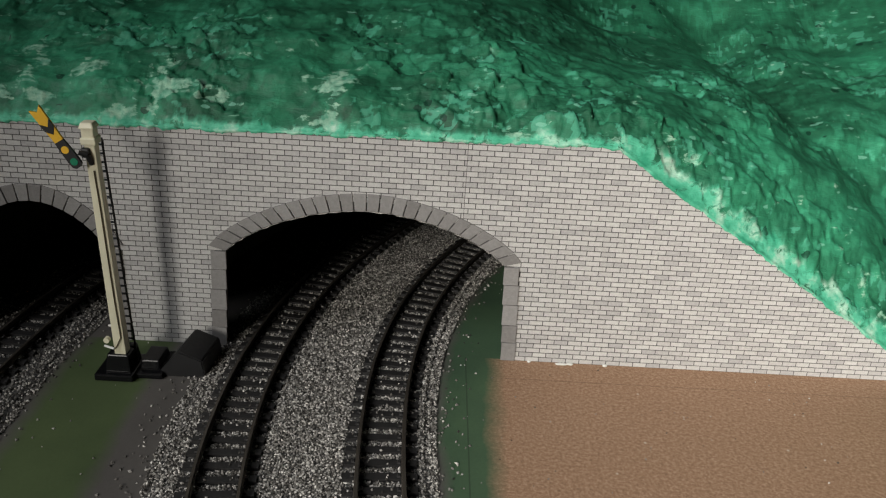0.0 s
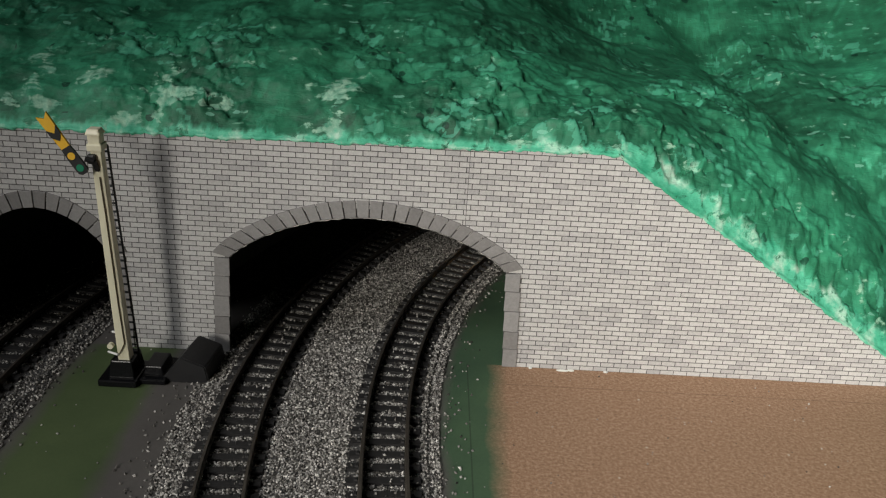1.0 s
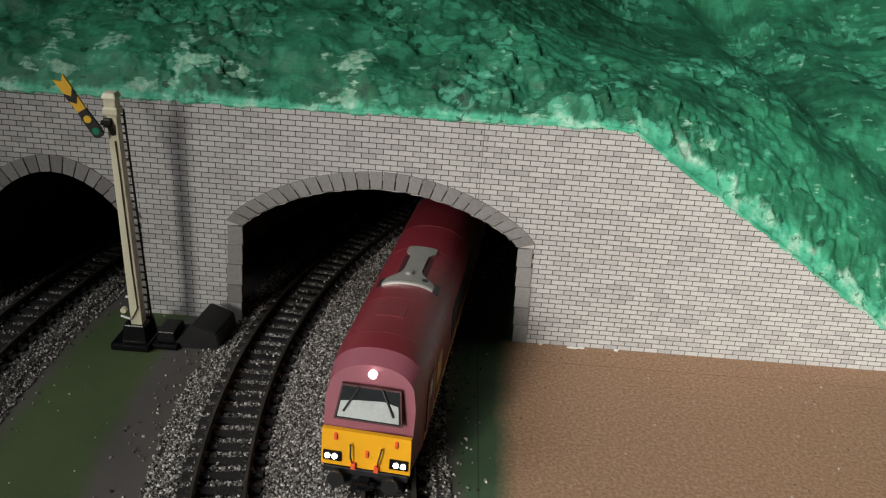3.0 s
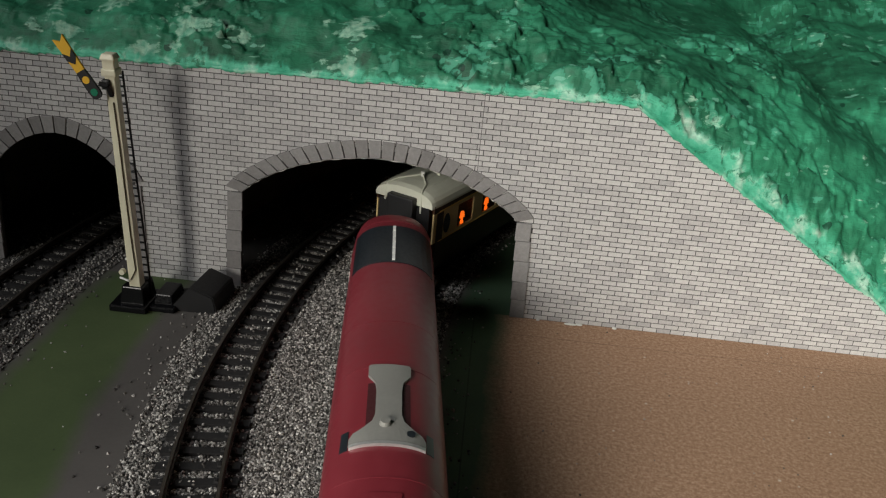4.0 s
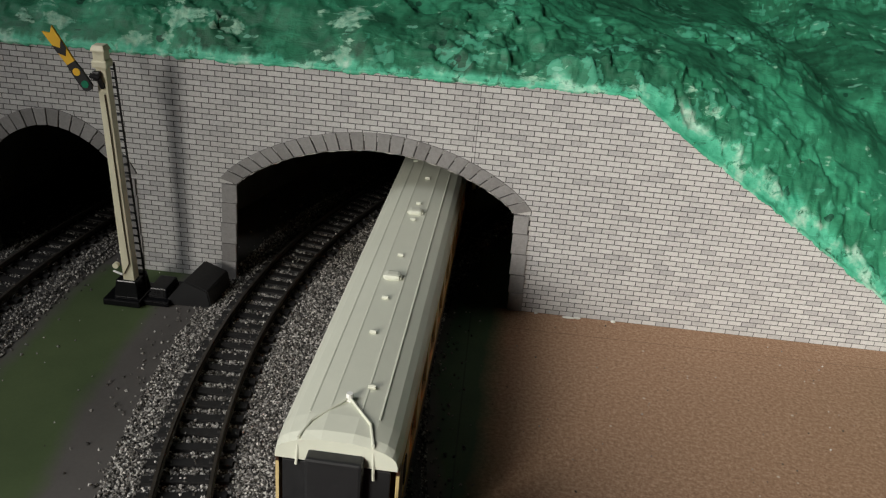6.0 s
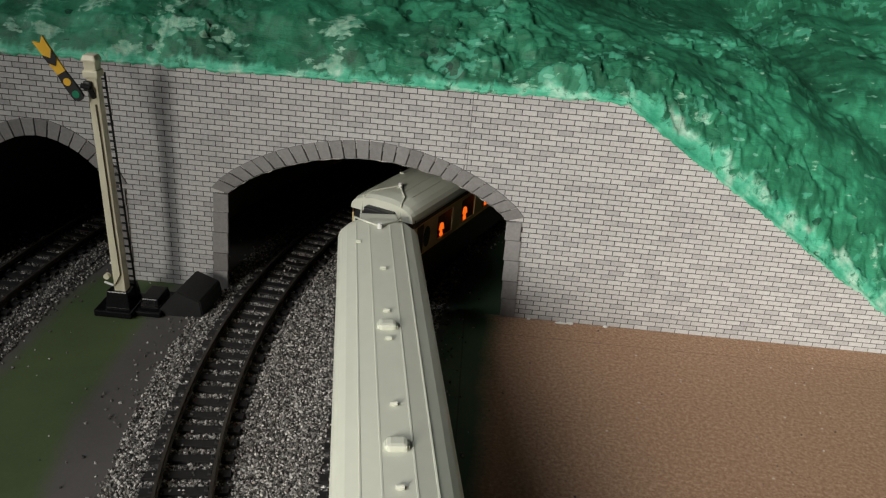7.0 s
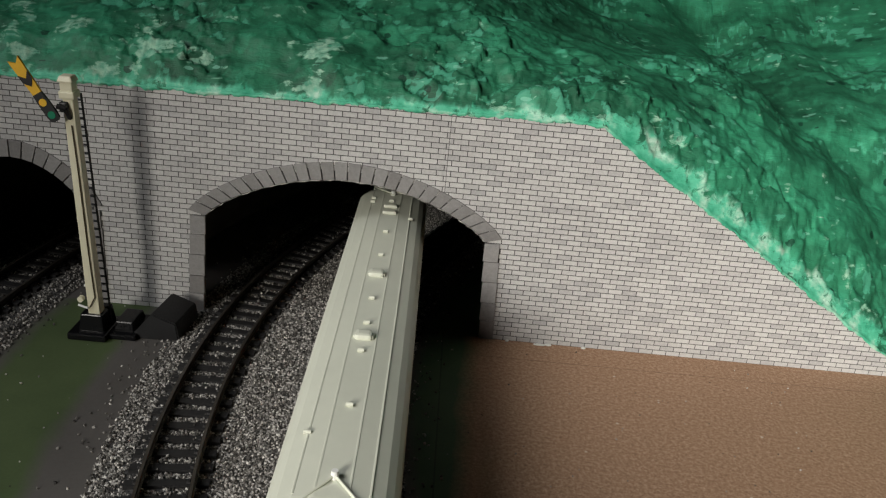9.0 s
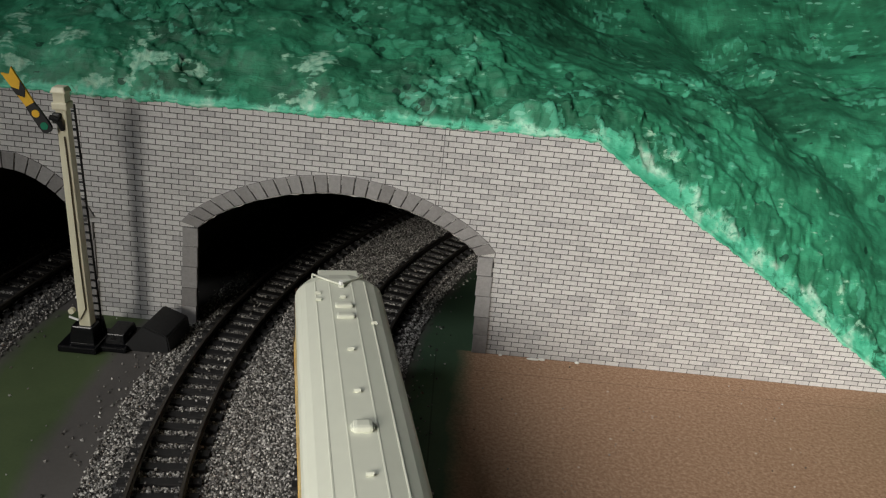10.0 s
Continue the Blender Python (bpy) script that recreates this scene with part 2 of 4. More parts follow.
M = {
    "slot": plain("dark_maroon_recess", (0.05, 0.008, 0.010), 0.6),
    "brick": brick_mat("printed_brick", False), "bricks": brick_mat("printed_brick_rest", True), "stone": stone_mat(),
    "mortar": plain("mortar_card", (0.082, 0.078, 0.075), 0.8, wear=0.25), "card": plain("card_edge", (0.62, 0.60, 0.56), 0.8),
    "hill": hill_mat(), "board": board_mat(), "ballast": ballast_mat("ballast_stone"), "bed": bed_mat(), "ballast_far": ballast_mat("ballast_stone_brown", 0.85),
    "rail": plain("weathered_rail", (0.075, 0.064, 0.053), 0.36, 0.5, 0.35, 500), "sleeper": plain("black_plastic_sleeper", (0.018, 0.017, 0.017), 0.55, wear=0.3),
    "cream": plain("cream_plastic", (0.74, 0.70, 0.52), 0.42, wear=0.06), "black": plain("gloss_black_plastic", (0.006, 0.006, 0.007), 0.2, wear=0.2, spec=0.22),
    "matt_black": plain("matt_black_plastic", (0.012, 0.012, 0.013), 0.5, wear=0.3), "arm_yellow": plain("signal_yellow", (0.80, 0.46, 0.03), 0.45, wear=0.08),
    "lens_green": plain("green_lens", (0.02, 0.20, 0.11), 0.2), 
    "rust": plain("brown_wire", (0.07, 0.05, 0.025), 0.5), "maroon": plain("maroon_paint", (0.19, 0.021, 0.030), 0.4, wear=0.12, scale=120),
    # nose: body maroon made paler and pinker, lamp sheen put into its colour
    "nose": plain("maroon_with_sheen", (0.25, 0.075, 0.10), 0.4, wear=0.08), "loco_yellow": plain("warning_yellow", (0.83, 0.40, 0.015), 0.4, wear=0.07),
    "grey_metal": plain("grey_roof_panel", (0.27, 0.265, 0.24), 0.45, 0.15, 0.12), "grille": plain("dark_grille", (0.010, 0.014, 0.018), 0.4, wear=0.3),
    "white": plain("white_paint", (0.78, 0.78, 0.74), 0.4, wear=0.06), "red": plain("red_paint", (0.75, 0.10, 0.03), 0.45, wear=0.1),
    "gold": plain("gold_line", (0.72, 0.47, 0.13), 0.4, wear=0.1), "silver": plain("silver_trim", (0.6, 0.6, 0.58), 0.35, 0.6), "glass": glass_mat(),
    "dark_glass": plain("dark_window", (0.02, 0.023, 0.025), 0.1), "roof": plain("grey_cream_roof", (0.66, 0.67, 0.56), 0.4, wear=0.05, scale=90),
    "umber": plain("umber_brown_paint", (0.045, 0.020, 0.011), 0.35, wear=0.15), "coach_cream": plain("coach_cream_paint", (0.60, 0.46, 0.22), 0.4, wear=0.08),
    "lamp_white": glowing("lit_headlight", (1.0, 0.95, 0.82), 9.0), "top_light": glowing("lit_top_light", (1.0, 0.86, 0.84), 5.0),
    "lamp_orange": glowing("lit_table_lamp", (1.0, 0.15, 0.01), 1.45), "tail_red": glowing("lit_tail_light", (1.0, 0.05, 0.04), 2.0),
    "desk": plain("pale_screen_grey", (0.36, 0.38, 0.38), 0.35, wear=0.2), "room": plain("room_paint", (0.45, 0.44, 0.42), 0.85, scale=6), "lining": plain("tunnel_lining_card", (0.10, 0.105, 0.09), 0.9, wear=0.3),
}


# ---- building helpers (all shapes in millimetres) ----
def mesh_of(name, bm, material, smooth=False):
    me = bpy.data.meshes.new(name)
    bmesh.ops.recalc_face_normals(bm, faces=bm.faces)
    bm.to_mesh(me)
    bm.free()
    me.transform(Matrix.Scale(MM, 4))
    me.materials.append(material)
    if smooth:
        me.polygons.foreach_set("use_smooth", [True] * len(me.polygons))
        me.set_sharp_from_angle(angle=radians(32))
    return me


def part(name, bm, material, parent=None, label="", smooth=False):
    ob = new(name, mesh_of(name, bm, material, smooth))
    if parent is not None:
        ob.parent = parent
    if label:
        ob["label"] = label
    return ob


def put(name, me, parent, m=None):
    ob = new(name, me)
    ob.parent = parent
    if m is not None:
        ob.matrix_local = m
    return ob


def box(bm, lo, hi, bevel=0.0, taper=(1, 1), turn=None):
    cx, cy = (lo[0] + hi[0]) / 2, (lo[1] + hi[1]) / 2
    vs = []
    for z, (sx, sy) in ((lo[2], (1, 1)), (hi[2], taper)):
        for x, y in ((lo[0], lo[1]), (hi[0], lo[1]), (hi[0], hi[1]), (lo[0], hi[1])):
            vs.append(bm.verts.new((cx + (x - cx) * sx, cy + (y - cy) * sy, z)))
    fs = [bm.faces.new([vs[i] for i in f]) for f in ((3, 2, 1, 0), (4, 5, 6, 7), (0, 1, 5, 4), (1, 2, 6, 5), (2, 3, 7, 6), (3, 0, 4, 7))]
    made = vs
    if bevel:
        r = bmesh.ops.bevel(bm, geom=list({e for f in fs for e in f.edges}), offset=bevel, segments=2, affect="EDGES", profile=0.6)
        made = list({v for f in r["faces"] for v in f.verts} | {v for v in vs if v.is_valid})
    if turn is not None:
        bmesh.ops.transform(bm, matrix=turn, verts=made)
    return bm


def boxes(*items, **kw):
    bm = bmesh.new()
    for lo, hi in items:
        box(bm, lo, hi, **kw)
    return bm


def tube(bm, a, b, r0, r1=None, n=10, caps=True):
    a, b = Vector(a), Vector(b)
    r1 = r0 if r1 is None else r1
    q = (b - a).to_track_quat("Z", "Y").to_matrix()
    rings = [[bm.verts.new(p + q @ Vector((r * math.cos(2 * math.pi * i / n), r * math.sin(2 * math.pi * i / n), 0))) for i in range(n)] for p, r in ((a, r0), (b, r1))]
    for i in range(n):
        bm.faces.new((rings[0][i], rings[0][(i + 1) % n], rings[1][(i + 1) % n], rings[1][i]))
    if caps:
        bm.faces.new(rings[0][::-1]), bm.faces.new(rings[1])
    return bm


def wire(bm, pts, r, n=6):
    for a, b in zip(pts, pts[1:]):
        tube(bm, a, b, r, n=n)
    return bm


def loft(bm, rings, close=True, caps=True):
    rows = [[bm.verts.new(p) for p in ring] for ring in rings]
    n = len(rows[0])
    for a, b in zip(rows, rows[1:]):
        for i in range(n if close else n - 1):
            bm.faces.new((a[i], a[(i + 1) % n], b[(i + 1) % n], b[i]))
    if caps and close:
        bm.faces.new(rows[0][::-1]), bm.faces.new(rows[-1])
    return bm


def prism(bm, outline, y0, y1):
    """An outline of (x, z) pushed from y0 to y1."""
    return loft(bm, [[(x, y0, z) for x, z in outline], [(x, y1, z) for x, z in outline]])


def empty(name, **tags):
    return tagged(new(name), **tags)


EASE_END, R_EASE, R_OUT = -80.0, 700.0, 400.0  # the near track eases before the tunnel, then tightens again
EASE_X, EASE_A = CX - R_NEAR + R_EASE, EASE_END / R_EASE
OUT_X, OUT_Y = EASE_X - (R_EASE - R_OUT) * math.cos(EASE_A), CY + (R_EASE - R_OUT) * math.sin(EASE_A)


def arc_at(radius, s_mm, near=False):
    """Place on a curved track and its turn there, by the arc length along the near track."""
    out = radius - R_NEAR
    if near and s_mm < EASE_END:
        a = EASE_A + (s_mm - EASE_END) / R_OUT
        return OUT_X - (R_OUT + out) * math.cos(a), OUT_Y + (R_OUT + out) * math.sin(a), a
    if near and s_mm < 0:
        a = s_mm / R_EASE
        return EASE_X - (R_EASE + out) * math.cos(a), CY + (R_EASE + out) * math.sin(a), a
    a = s_mm / R_NEAR
    return CX - radius * math.cos(a), CY + radius * math.sin(a), a


# ---- baseboard and room ----
def build_ground():
    bm = boxes(((-1200, -1200, -18), (1300, 1000, 0)))
    tagged(part("ground", bm, M["board"]), "bare brown hardboard baseboard with sprayed green and grey patches", "baseboard", kind="structure")
    for name, lo, hi in (
        ("floor", (-2200, -2400, -920), (2300, 2000, -900)), ("ceiling", (-2200, -2400, 1700), (2300, 2000, 1720)),
        ("wall_north", (-2200, 2000, -900), (2300, 2020, 1700)), ("wall_south", (-2200, -2420, -900), (2300, -2400, 1700)),
        ("wall_west", (-2220, -2400, -900), (-2200, 2000, 1700)), ("wall_east", (2300, -2400, -900), (2320, 2000, 1700))):
        tagged(part(name, boxes((lo, hi)), M["room"]), "plain painted room surface round the layout", "room", kind="structure")


build_ground()


# ---- tunnel front: card with two arched openings ----
TOP, CORNER, FALL, END = 107.6, 171.8, 0.643, 339.0
ARCHES = ((63.5, 63.8, 49.0, 23.6, -1.5, 129.5), (-86.0, 32.0, 47.0, 21.6, -119.0, -53.5))  # middle, half width, springing, rise, jamb feet


def top_at(x):
    if x < CORNER:
        return TOP - 3 * min(1, max(0, (147 - x) / 237))
    return max(0.0, TOP - FALL * (x - CORNER))


def arch_at(arch, i, n, grow=0.0, lift=0.0, rise=None):
    """A point of the flattened arch, which meets its jambs at an angle; grow widens it, lift raises its feet."""
    mid, a, zs, h, _, _ = arch
    c = math.cos(math.pi * i / n)
    return mid - (a + grow) * c, zs + lift + (h + (grow if rise is None else rise)) * (1 - abs(c) ** 1.9) ** 0.8


def arch_curve(arch, n):
    return [arch_at(arch, i, n) for i in range(n + 1)]


def build_front():
    main, small = ARCHES
    outline = [(-300, 0), (-300, TOP - 3), (-90, TOP - 3), (147, TOP), (CORNER, TOP), (END, 0.2), (END, 0), (main[5], 0)]
    outline += arch_curve(main, 40)[::-1] + [(main[4], 0), (small[5], 0)] + arch_curve(small, 30)[::-1] + [(small[4], 0)]
    front = part("wall_front", prism(bmesh.new(), outline, 0.15, 2.4), M["mortar"])
    tagged(front, "grey printed brick tunnel front with two arched openings", "tunnel portal", kind="structure")
    return front


front = build_front()

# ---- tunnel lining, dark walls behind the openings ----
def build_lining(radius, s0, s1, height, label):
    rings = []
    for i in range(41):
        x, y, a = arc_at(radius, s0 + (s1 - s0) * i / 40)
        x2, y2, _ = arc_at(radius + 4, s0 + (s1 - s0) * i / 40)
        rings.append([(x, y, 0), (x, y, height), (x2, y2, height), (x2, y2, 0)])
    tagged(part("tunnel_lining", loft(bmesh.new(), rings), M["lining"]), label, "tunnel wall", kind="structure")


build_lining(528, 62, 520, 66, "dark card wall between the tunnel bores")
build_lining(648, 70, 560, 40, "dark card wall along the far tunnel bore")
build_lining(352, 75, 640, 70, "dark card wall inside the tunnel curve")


# ---- painted plaster hill ----
GULLY = ((262, 210), (274, 125), (288, 72), (318, 54), (390, 46))


def gully_depth(x, y):
    best = 1e9
    for (x0, y0), (x1, y1) in zip(GULLY, GULLY[1:]):
        dx, dy = x1 - x0, y1 - y0
        t = min(1, max(0, ((x - x0) * dx + (y - y0) * dy) / (dx * dx + dy * dy)))
        best = min(best, math.hypot(x - x0 - t * dx, y - y0 - t * dy))
    return 13 * math.exp(-((best / 22) ** 2))


def ease(v, a, b):
    t = min(1, max(0, (v - a) / (b - a)))
    return t * t * (3 - 2 * t)


def hill_height(x, y):
    e = top_at(x)
    yy = max(0, y)
    slope = 0.34 - 0.31 * ease(x, 80, 215)
    flat = 122 + slope * yy + 7 * noise.noise((x * 0.013, y * 0.013, 3.1)) * min(1, yy / 40)
    flat += 0.5 * max(0, yy - 190) * ease(x, 90, 230) + 0.45 * max(0, x - 330) * min(1, yy / 120)
    reach = 8.5 + max(0.0, x - 188) * 0.30
    return flat - (flat - e) * math.exp(-yy / reach) - gully_depth(x, y)


def dab_at(x, y, z, size, seed):
    """A slab of plaster left by the knife: its height over the slope, and its own chance numbers."""
    p = Vector((x / size + seed, y / size * 1.2, z / size * 1.1))
    p += 0.55 * noise.noise_vector(p * 0.8)
    centre = noise.voronoi(p)[1][0]
    own = noise.cell_vector(centre * 53.0)
    off = p - centre
    return own.x * off.x + own.y * off.y + own.z * off.z + 0.45 * own.z, abs(own.x), abs(own.y)


def build_hill():
    xs = np.concatenate([np.arange(-300, -130, 4.0), np.arange(-130, 345, 0.85), np.arange(345, 640, 3.0)])
    vs = [-1.3, -1.2]
    step = 0.7
    y = 0.0
    while y < 640:
        vs.append(y)
        y += step
        step = min(7.0, step * 1.013)
    verts, paint = [], {"rim": [], "splash": [], "dab": [], "fleck": []}

    def tint(rim, splash, dab, fleck):
        for key, value in zip(paint, (rim, splash, dab, fleck)):
            paint[key].append(value)

    rag = lambda x: noise.noise((x * 0.085, 1.7, 0)) * 1.1 + noise.noise((x * 0.31, 5.2, 0)) * 0.9 + noise.noise((x * 0.9, 3.3, 0)) * 0.6
    for j, y in enumerate(vs):
        for x in xs:
            x = float(x)
            lip = max(-0.6, 0.4 + rag(x))
            if j < 2:
                verts.append((x, -0.15, top_at(x) - lip - 0.5) if j == 0 else (x, -0.7 - 0.7 * lip, top_at(x) - lip + 0.7))
                tint(1.0, 0.5, 0.6, 0.0)
                continue
            z = hill_height(x, y)
            k = min(1, (y + 0.6) / 6) * (1 - 0.3 * min(1, max(0, y - 45) / 80))
            d = 3.6 * noise.noise((x * 0.045, y * 0.06, z * 0.05)) + 1.4 * (0.35 - abs(noise.noise((x * 0.10 + 7, y * 0.13, z * 0.10))))
            rough = min(1, max(0.12, 0.42 + 1.9 * noise.noise((x * 0.021, y * 0.026, 8.3))))
            big, pick, pick2 = dab_at(x, y, z, 11.0, 3.0)
            small, pick3, pick4 = dab_at(x, y, z, 4.4, 31.0)
            d += rough * (2.5 * big + 0.9 * small) + 0.25 * noise.noise((x * 0.5, y * 0.55, 4.0))
            verts.append((x + 0.4 * k * noise.noise((x * 0.3, y * 0.3, 9.0)), y - 0.4 * d * k, z + d * k + (1 - k) * 0.6))
            wide = 1.5 + 5.0 * max(0, noise.noise((x * 0.09, 2.0, 0))) + 1.2 * noise.noise((x * 0.5, 6.0, 0)) + (3.2 if x > CORNER else 0)
            west = 1 - 0.72 * ease(x, 20, 120)
            wash = noise.fractal((x * 0.05, y * 0.06, z * 0.06), 1.0, 2.0, 4)
            tint(min(1.0, max(0.0, 1 - y / max(0.5, wide)) * (1.8 if x > CORNER else 1.2)), max(0, wash * 1.8 - 0.22) * west * math.exp(-y / 22) * 1.6, 0.6 * pick + 0.4 * pick3, rough * max(0, pick4 * pick2 - 0.42) * 3)
    n = len(xs)
    faces = [(j * n + i, j * n + i + 1, (j + 1) * n + i + 1, (j + 1) * n + i) for j in range(len(vs) - 1) for i in range(n - 1)]
    me = bpy.data.meshes.new("hill")
    me.from_pydata([(a * MM, b * MM, c * MM) for a, b, c in verts], [], faces)
    for key, values in paint.items():
        att = me.attributes.new(key, "FLOAT", "POINT")
        att.data.foreach_set("value", values)
    me.polygons.foreach_set("use_smooth", [True] * len(me.polygons))
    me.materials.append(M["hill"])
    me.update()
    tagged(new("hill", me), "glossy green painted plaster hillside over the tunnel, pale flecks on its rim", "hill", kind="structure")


build_hill()


# ---- tracks ----
def ring_strip(profile, radius, s0, s1, n, near=False):
    """A cross profile of (offset outward, z) swept along the curve."""
    rings = []
    for i in range(n + 1):
        s = s0 + (s1 - s0) * i / n
        rings.append([(*arc_at(radius + o, s, near)[:2], z) for o, z in profile])
    return loft(bmesh.new(), rings)


RAIL = ((-0.9, 2.4), (0.9, 2.4), (0.9, 2.8), (0.3, 3.1), (0.3, 4.7), (0.55, 4.9), (0.55, RAIL_TOP), (-0.55, RAIL_TOP), (-0.55, 4.9), (-0.3, 4.7), (-0.3, 3.1), (-0.9, 2.8))


def sleeper_mesh():
    bm = boxes(((-13.9, -1.75, 0.7), (13.9, 1.75, 2.4)))
    for s in (-1, 1):
        for o in (-1.75, 1.75):
            x = s * 8.75 + o
            box(bm, (x - 0.75, -0.9, 2.4), (x + 0.75, 0.9, 3.1), taper=(0.6, 0.8))
    return mesh_of("sleeper", bm, M["sleeper"])


SLEEPER = sleeper_mesh()


def build_track(radius, s0, s1, pitch, label, near=False):
    track = empty("railway_track", label=label, category="railway track")
    for side in (-8.75, 8.75):
        part("rail", ring_strip(RAIL, radius + side, s0, s1, 90, near), M["rail"], track, "brown weathered steel rail")
    k = s0
    while k < s1:
        x, y, a = arc_at(radius, k, near)
        put("sleeper", SLEEPER, track, pose(x * MM, y * MM, 0, 0, 0, -math.degrees(a) + random.uniform(-0.7, 0.7)))
        k += pitch * R_NEAR / radius
    return track


build_track(R_NEAR, -320, 330, 8.1, "curved track on black sleepers, ballasted, under the train", True)
build_track(R_MID, -200, 330, 8.1, "curved empty track on black sleepers in grey ballast")
build_track(R_FAR, -200, 330, 8.1, "curved track leading into the small dark tunnel bore")


def build_ballast(name, r0, r1, s0, s1, count, material, label, tracks, feather):
    rng = np.random.default_rng(7)
    bed = ring_strip(((r0 + 3 - 400, -0.4), (r0 + 3 - 400, 0.05), (r0 + 6 - 400, 1.0), (r1 - 6 - 400, 1.0), (r1 - 3 - 400, 0.05), (r1 - 3 - 400, -0.4)), 400, s0, s1, 90)
    tagged(part("ballast_bed", bed, M["bed"]), "grey ballast layer under the tracks", "ballast", kind="stuff")
    octa = np.array([(1, 0, 0), (-1, 0, 0), (0, 1, 0), (0, -1, 0), (0, 0, 1), (0, 0, -1)], float)
    tri = np.array([(0, 2, 4), (2, 1, 4), (1, 3, 4), (3, 0, 4), (2, 0, 5), (1, 2, 5), (3, 1, 5), (0, 3, 5)])
    r = rng.uniform(r0, r1, count)
    out = rng.random(count) < 0.10
    r[out] += rng.normal(0, feather, out.sum())
    # nearer stones lie closer together
    s = s0 + (s1 - s0) * rng.random(count) ** 1.25
    a = s / R_NEAR
    z = np.where((r > r0 + 5) & (r < r1 - 5), 1.25, 0.45)
    z[(r < r0 - 0.5) | (r > r1 + 0.5)] = 0.25
    size = rng.uniform(0.36, 0.86, count)
    stray = rng.random(count) < 0.004
    r[stray] = rng.uniform(r0 - 170, r1 + 45, stray.sum())
    z[stray], size[stray] = 0.2, size[stray] * 0.6
    for rt in tracks:
        near = np.abs(r - rt) < 14.3
        phase = s if rt == R_NEAR else s * rt / R_NEAR
        phase = (phase - (-320 if rt == R_NEAR else -200 * rt / R_NEAR)) % 8.1
        on = near & ((phase < 2.3) | (phase > 5.8))
        gap = near & ~on
        z[gap] = 1.55
        ends = gap & (np.abs(r - rt) > 9.6)
        z[ends] = np.where(rng.random(ends.sum()) < 0.3, -1.5, 0.9)
        z[on] = np.where(rng.random(on.sum()) < 0.02, 2.6, 0.0)
        z[np.abs(np.abs(r - rt) - 8.75) < 1.3] = 1.2
    # beside the near track the stones follow its easier curve
    out = r - R_NEAR
    a1, a2 = s / R_EASE, EASE_A + (s - EASE_END) / R_OUT
    ex = np.where(s < EASE_END, OUT_X - (R_OUT + out) * np.cos(a2), EASE_X - (R_EASE + out) * np.cos(a1))
    ey = np.where(s < EASE_END, OUT_Y + (R_OUT + out) * np.sin(a2), CY + (R_EASE + out) * np.sin(a1))
    w = np.where(s < 0, np.clip((452 - r) / 28, 0, 1), 0)
    px = w * ex + (1 - w) * (CX - r * np.cos(a))
    py = w * ey + (1 - w) * (CY + r * np.sin(a))
    pts = np.stack([px, py, z], 1)
    q = rng.normal(size=(count, 3, 3))
    u = q[:, 0] / np.linalg.norm(q[:, 0], axis=1)[:, None]
    w = np.cross(u, q[:, 1])
    w /= np.linalg.norm(w, axis=1)[:, None]
    rot = np.stack([u, w, np.cross(u, w)], 2)
    shape = octa[None] * rng.uniform(0.65, 1.2, (count, 6, 1)) * size[:, None, None] * np.array([1.15, 0.9, 0.8])
    v = np.einsum("nij,nkj->nki", rot, shape) + pts[:, None]
    f = (tri[None] + 6 * np.arange(count)[:, None, None]).reshape(-1, 3)
    me = bpy.data.meshes.new(name)
    me.from_pydata((v.reshape(-1, 3) * MM).tolist(), [], f.tolist())
    me.materials.append(material)
    me.update()
    tagged(new(name, me), label, "ballast", kind="stuff")


build_ballast("ballast", 386.5, 495, -200, 260, 125000, M["ballast"], "loose grey granite ballast chippings", (R_NEAR, R_MID), 8)
build_ballast("ballast_brown", 556, 612, -120, 210, 24000, M["ballast_far"], "loose dull brown-grey ballast chippings", (R_FAR,), 8)


# ---- train: built round its middle, running towards +x, z from the rail top ----
def body_section(half, low, eave, top, n=14, power=2.3):
    """Side, curved roof and side again, as (y, z)."""
    pts = [(-half, low), (-half, eave)]
    for i in range(1, n):
        u = -1 + 2 * i / n
        pts.append((half * u, eave + (top - eave) * (1 - abs(u) ** power) ** (1 / power)))
    return pts + [(half, eave), (half, low)]


LOCO_LEN, COACH_LEN = 232.0, 246.0
GAP_LOCO, GAP_COACH = 26.0, 18.5


